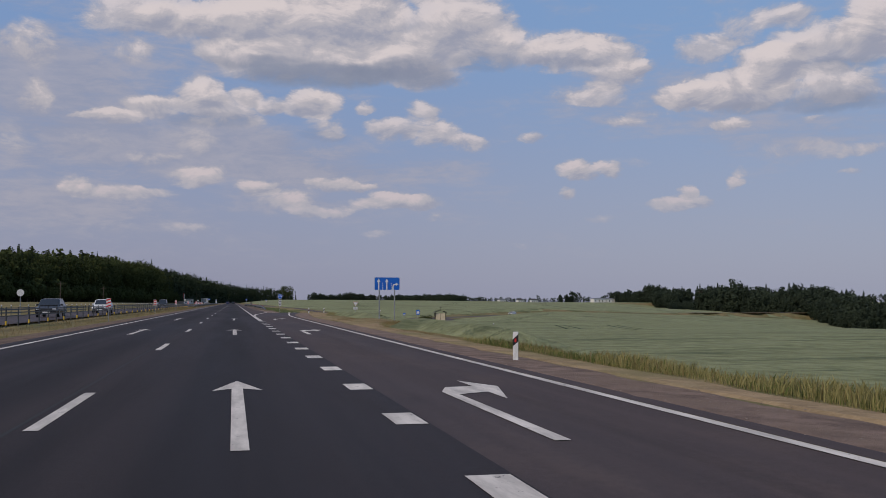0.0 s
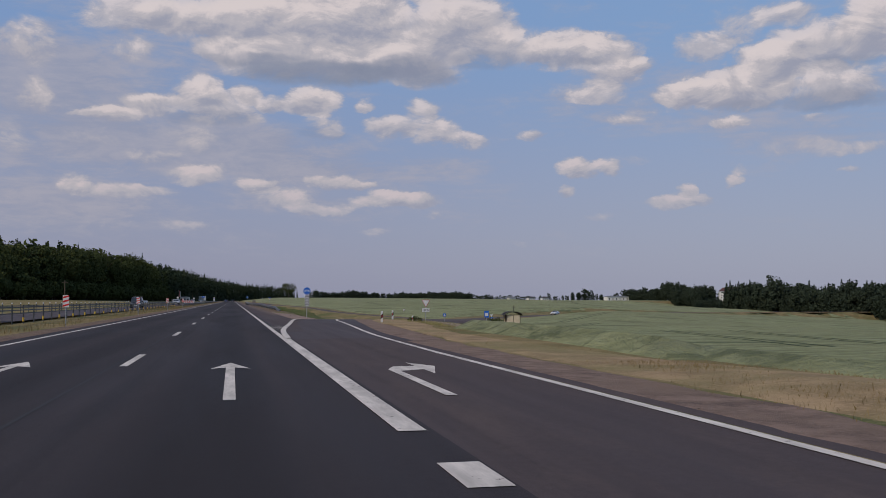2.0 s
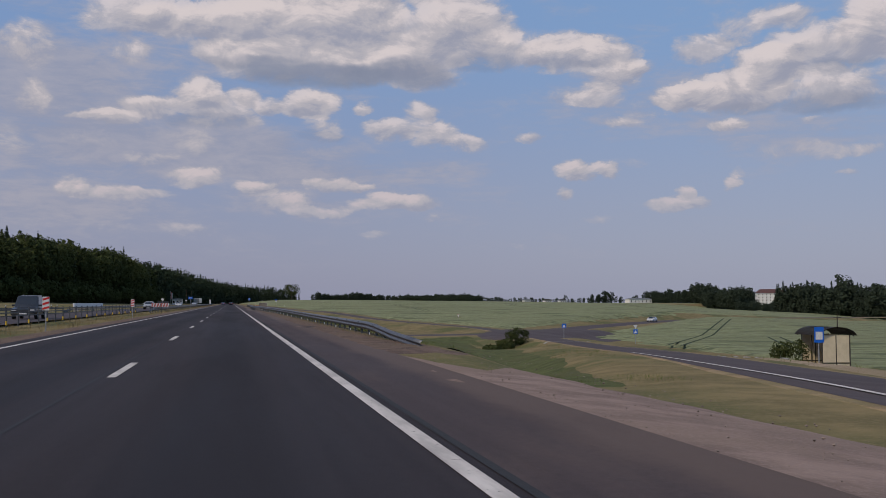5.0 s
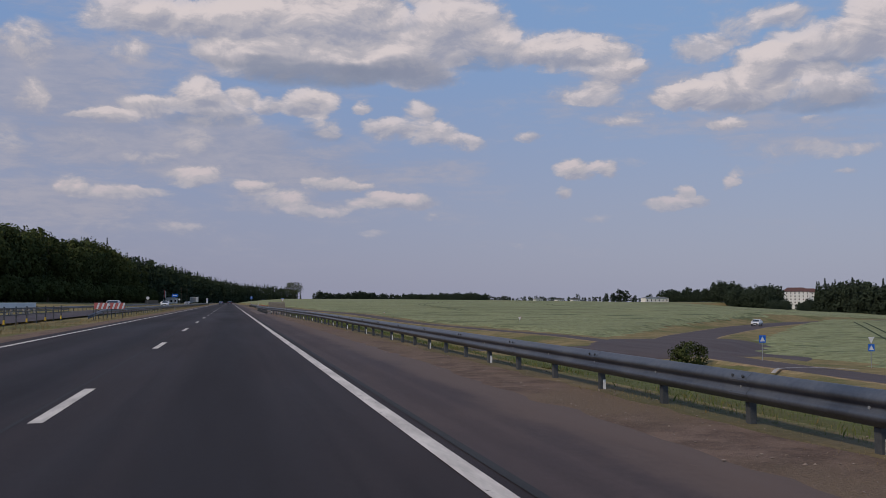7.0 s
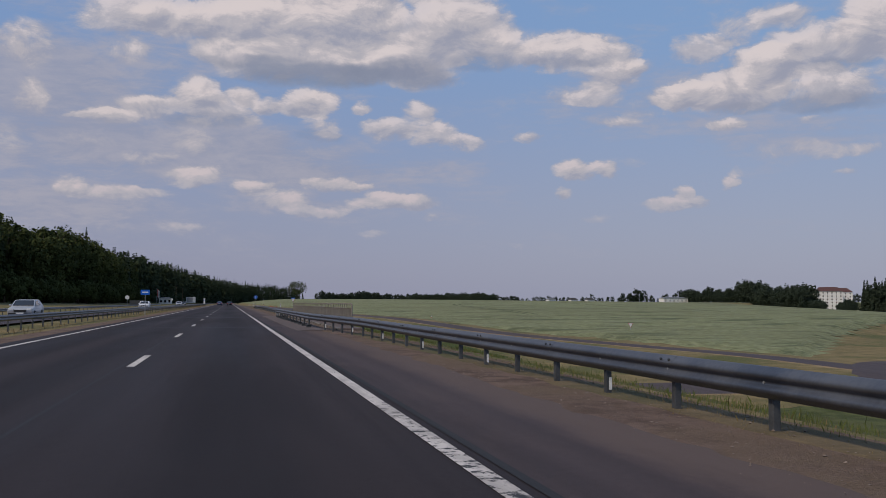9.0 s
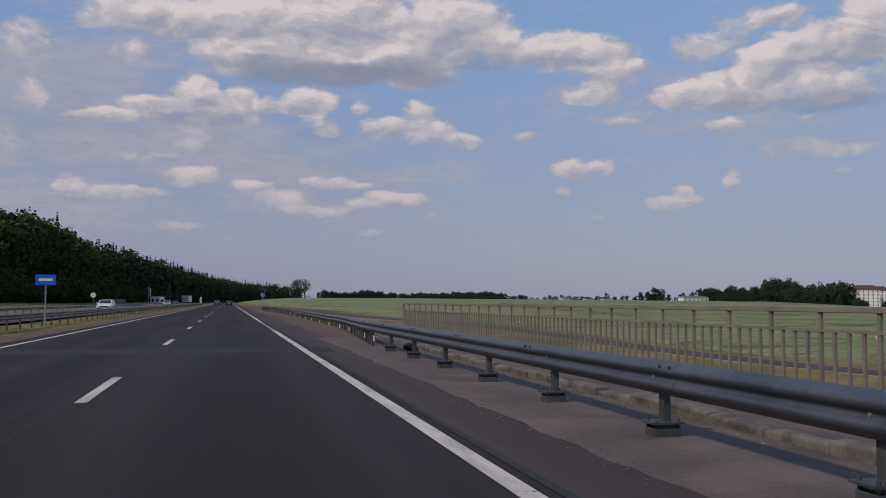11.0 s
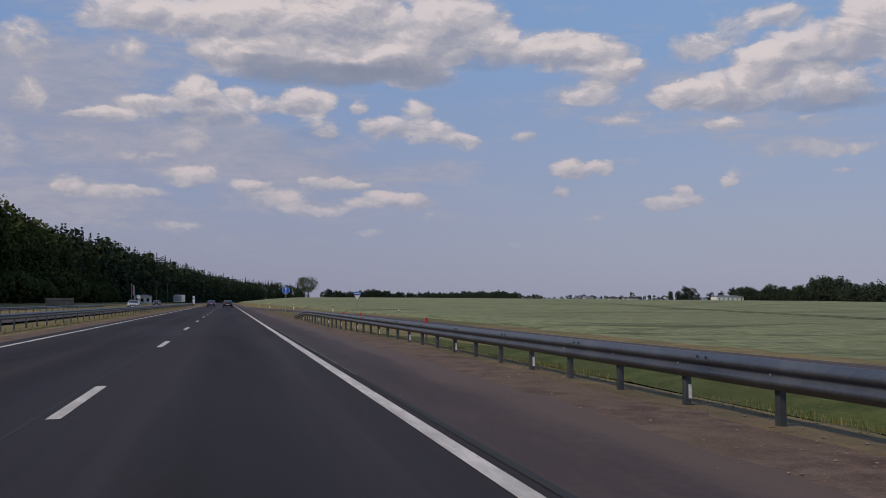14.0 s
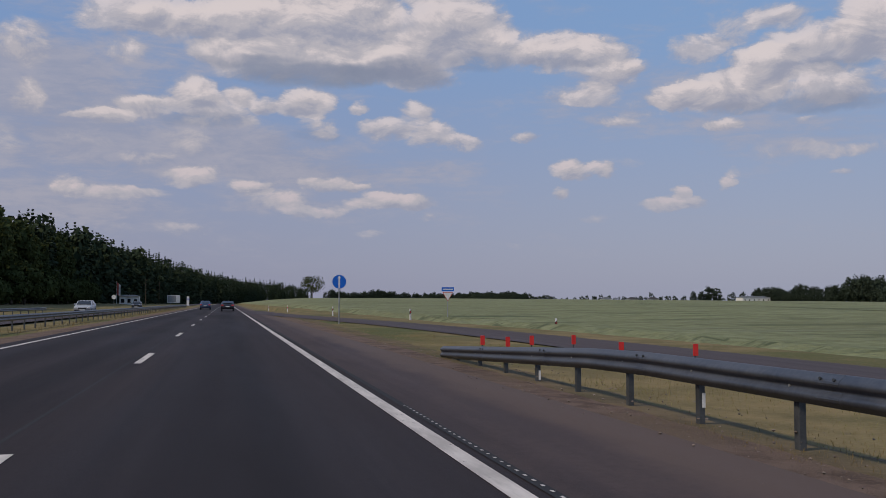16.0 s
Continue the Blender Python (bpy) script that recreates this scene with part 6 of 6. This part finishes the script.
for k, (x, y, h) in enumerate(((12.6, 349.5, 0.45), (15.0, 352.5, 0.6), (16.8, 356.0, 0.5), (18.0, 349.0, 0.55), (13.6, 344.6, 0.5), (11.0, 354.0, 0.4), (10.2, 341.5, 0.45))):
    weed = tagged(thing("weed", pose(x, y, level_at(x, y)), "pale green clump of tall weeds on the bank", "weed"), group="weeds on the bank")
    v, f = crown_broad(300 + k, h, h * 0.9, 14, 34, 0.055, 0.0)
    put("foliage", mesh_of("foliage", v, f.tolist(), M["tuft_green"]), weed)
    part("stem", rod(B(), (0, 0, -0.1), (0.03, 0, h * 0.7), 0.012, 0.006, 5), M["tuft_lush"], weed)
bush2 = thing("bush", pose(40.5, 200.5, level_at(40.5, 200.5)), "low dark bush beside the bus shelter", "bush")
v, f = crown_broad(201, 1.4, 1.5, 24, 50, 0.09, 0.0)
put("foliage", mesh_of("foliage", v, f.tolist(), M["broad"]), bush2)
# ---------------------------------------------------------------- grass and crop blades
def blades(name, label, mat, areas, cat="grass", extra=0.0):
    """areas: x0, x1, y0, y1, how many to the square metre, low and high height. One mesh of bent blades."""
    rg = np.random.default_rng(len(name) + len(areas))
    vs = []
    for x0, x1, y0, y1, per, lo, hi in areas:
        n = int((x1 - x0) * (y1 - y0) * per)
        x, y = rg.uniform(x0, x1, n), rg.uniform(y0, y1, n)
        patchy = np.sin(x * 1.7 + np.sin(y * 0.31) * 2) + np.sin(y * 0.83 + x * 0.5) + rg.normal(size=n) * 0.9
        ok = (patchy > -0.9) & (side_distance(x, y) > 1.2)
        x, y = x[ok], y[ok]
        n = len(x)
        z = terrain(x, y) + extra
        h = rg.uniform(lo, hi, n) * (0.75 + 0.25 * np.clip(patchy[ok], -1, 2))
        a = rg.uniform(0, 6.283, n)
        w = np.clip(h * 0.022, 0.003, 0.007)
        lean = rg.uniform(0.1, 0.55, n) * h
        la = rg.uniform(0, 6.283, n)
        base = np.stack([x, y, z - 0.03], 1)
        side_v = np.stack([np.cos(a) * w, np.sin(a) * w, 0 * a], 1)
        mid = base + np.stack([np.cos(la) * lean * 0.3, np.sin(la) * lean * 0.3, h * 0.6], 1)
        tip = base + np.stack([np.cos(la) * lean, np.sin(la) * lean, h], 1)
        vs.append(np.stack([base - side_v, base + side_v, mid + side_v * 0.7, tip, mid - side_v * 0.7], 1))
    v = np.concatenate(vs)
    n = len(v)
    f = np.arange(5 * n).reshape(n, 5)
    me = bpy.data.meshes.new(name)
    me.from_pydata(v.reshape(-1, 3).tolist(), [], f.tolist())
    me.materials.append(mat)
    return tagged(put(name, me), label, cat, kind="stuff")


blades("tall_grass", "tall green and yellow grass at the field's edge", M["tuft_green"],
       [(7.9, 10.4, 3, 20, 420, 0.12, 0.32), (8.2, 10.4, 20, 34, 280, 0.08, 0.22), (8.6, 10.8, 34, 60, 60, 0.05, 0.13), (7.9, 9.0, 76, 96, 110, 0.03, 0.1), (8.8, 10.4, 94, 104, 100, 0.04, 0.12), (10.0, 14.0, 103, 116, 100, 0.08, 0.26), (5.6, 9.5, 336, 480, 50, 0.04, 0.12)])
blades("dry_grass", "short dry straw-coloured grass along the verges", M["tuft_dry"],
       [(7.2, 8.6, 0, 60, 70, 0.04, 0.13), (8.1, 10.4, 3, 30, 90, 0.12, 0.32), (6.9, 13.0, 40, 112, 90, 0.03, 0.08), (5.1, 6.3, 165, 300, 90, 0.03, 0.10), (5.1, 6.3, 342, 374, 80, 0.03, 0.10), (5.1, 7.2, 374, 520, 80, 0.03, 0.10), (7.2, 9.5, 378, 520, 40, 0.04, 0.12), (4.75, 5.4, 165, 282, 150, 0.02, 0.08), (4.75, 5.4, 340, 520, 150, 0.02, 0.08), (4.2, 4.8, 170, 282, 22, 0.015, 0.05), (4.2, 4.8, 340, 500, 22, 0.015, 0.05), (6.5, 9.0, 60, 112, 60, 0.04, 0.12), (7.4, 11.0, 54, 74, 200, 0.05, 0.15), (7.2, 8.4, 36, 56, 160, 0.04, 0.11), (-11.8, -7.7, 20, 260, 11, 0.1, 0.3),
        (-10.4, -7.7, 260, 620, 7, 0.1, 0.3), (9.5, 20.0, 112, 150, 30, 0.05, 0.16), (20.0, 30.0, 135, 175, 16, 0.06, 0.2), (26.0, 44.0, 185, 260, 6, 0.08, 0.25)], "grass")
blades("verge_grass", "lush green grass on the bank behind the guard rail", M["tuft_lush"],
       [(8.0, 8.8, 49, 57, 60, 0.08, 0.2), (5.5, 8.0, 165, 300, 150, 0.05, 0.16), (8.0, 15.0, 165, 300, 40, 0.06, 0.2), (5.5, 8.0, 336, 430, 110, 0.04, 0.13), (6.4, 13.0, 336, 374, 110, 0.12, 0.36), (7.8, 10.4, 3, 32, 160, 0.10, 0.26), (24.0, 40.0, 150, 215, 12, 0.08, 0.25)])
blades("crop_edge", "upright crop stalks at the edge of the field", M["tuft_crop"],
       [(10.6, 16.0, 0, 25, 80, 0.28, 0.42)], "crop", 0.1)

# stones and clods lying on the gravel
def pebbles(name, label, areas, mat):
    rg = np.random.default_rng(77)
    shape = np.array([(1, 0, 0), (-0.9, 0.2, 0), (0, 1, 0.1), (0.1, -1, 0), (0.2, 0.1, 0.5), (0.1, 0.1, -0.6)])
    tri_ = [(0, 2, 4), (2, 1, 4), (1, 3, 4), (3, 0, 4), (2, 0, 5), (1, 2, 5), (3, 1, 5), (0, 3, 5)]
    vs, fs, n = [], [], 0
    for x0, x1, y0, y1, per, lo, hi in areas:
        for _ in range(int((x1 - x0) * (y1 - y0) * per)):
            x, y, s_ = rg.uniform(x0, x1), rg.uniform(y0, y1), lo + (hi - lo) * rg.random() ** 3
            a = rg.uniform(0, 6.28)
            ca, sa = math.cos(a) * s_, math.sin(a) * s_
            w = shape * rg.uniform(0.7, 1.3, (6, 1))
            z = 0.01 if x < 5 else -0.04 * (x - 5) + 0.02
            vs.append(np.c_[w[:, 0] * ca - w[:, 1] * sa + x, w[:, 0] * sa + w[:, 1] * ca + y, w[:, 2] * s_ + z])
            fs += [(p + n, q + n, r + n) for p, q, r in tri_]
            n += 6
    return tagged(put(name, mesh_of(name, np.concatenate(vs), fs, mat)), label, "stones", kind="stuff")


pebbles("pebbles", "small stones and clods on the gravel edge", [(3.8, 5.9, 165, 290, 14, 0.006, 0.024), (3.8, 5.9, 334, 470, 14, 0.006, 0.024), (5.3, 6.9, 0, 80, 16, 0.006, 0.024), (4.0, 6.2, 128, 165, 10, 0.006, 0.026),
                   (3.2, 3.8, 165, 470, 2.0, 0.005, 0.014), (2.55, 2.95, 288, 333, 40, 0.004, 0.016), (4.1, 4.6, 288, 333, 30, 0.006, 0.03)], M["pebble"])

# wheel tracks left by the sprayer in the crop
# flat strips over the crop; the gap's soil and shade are in the colour
def tramline(points):
    line = spline(points, 1.5)
    for off in (-0.95, 0.95):
        pts = []
        for i, q in enumerate(line):
            d = (line[min(i + 1, len(line) - 1)] - line[max(i - 1, 0)]).to_2d().normalized()
            x, y = q.x + d.y * off, q.y - d.x * off
            pts.append(Vector((x, y, level_at(x, y) + 0.47)))
        tagged(put("wheel_track", ribbon("wheel_track", pts, (0.2, 0.2), M["track"])), "dark wheel track pressed into the crop", "wheel track", kind="structure")


tramline([(128, 366, 0), (87, 300, 0), (66, 267, 0), (56, 251, 0)])
tramline([(92, 286, 0), (78, 260, 0), (66, 238, 0)])
tramline([(73, 207, 0), (51, 140, 0), (44.5, 120, 0)])
tramline([(85, 205, 0), (60, 138, 0), (51, 112, 0)])
for k, x0 in enumerate((60, 110, 170, 240)):
    tramline([(x0, 430 + 12 * k, 0), (x0 + 6, 520, 0), (x0 + 30, 600, 0), (x0 + 50, 690, 0)])
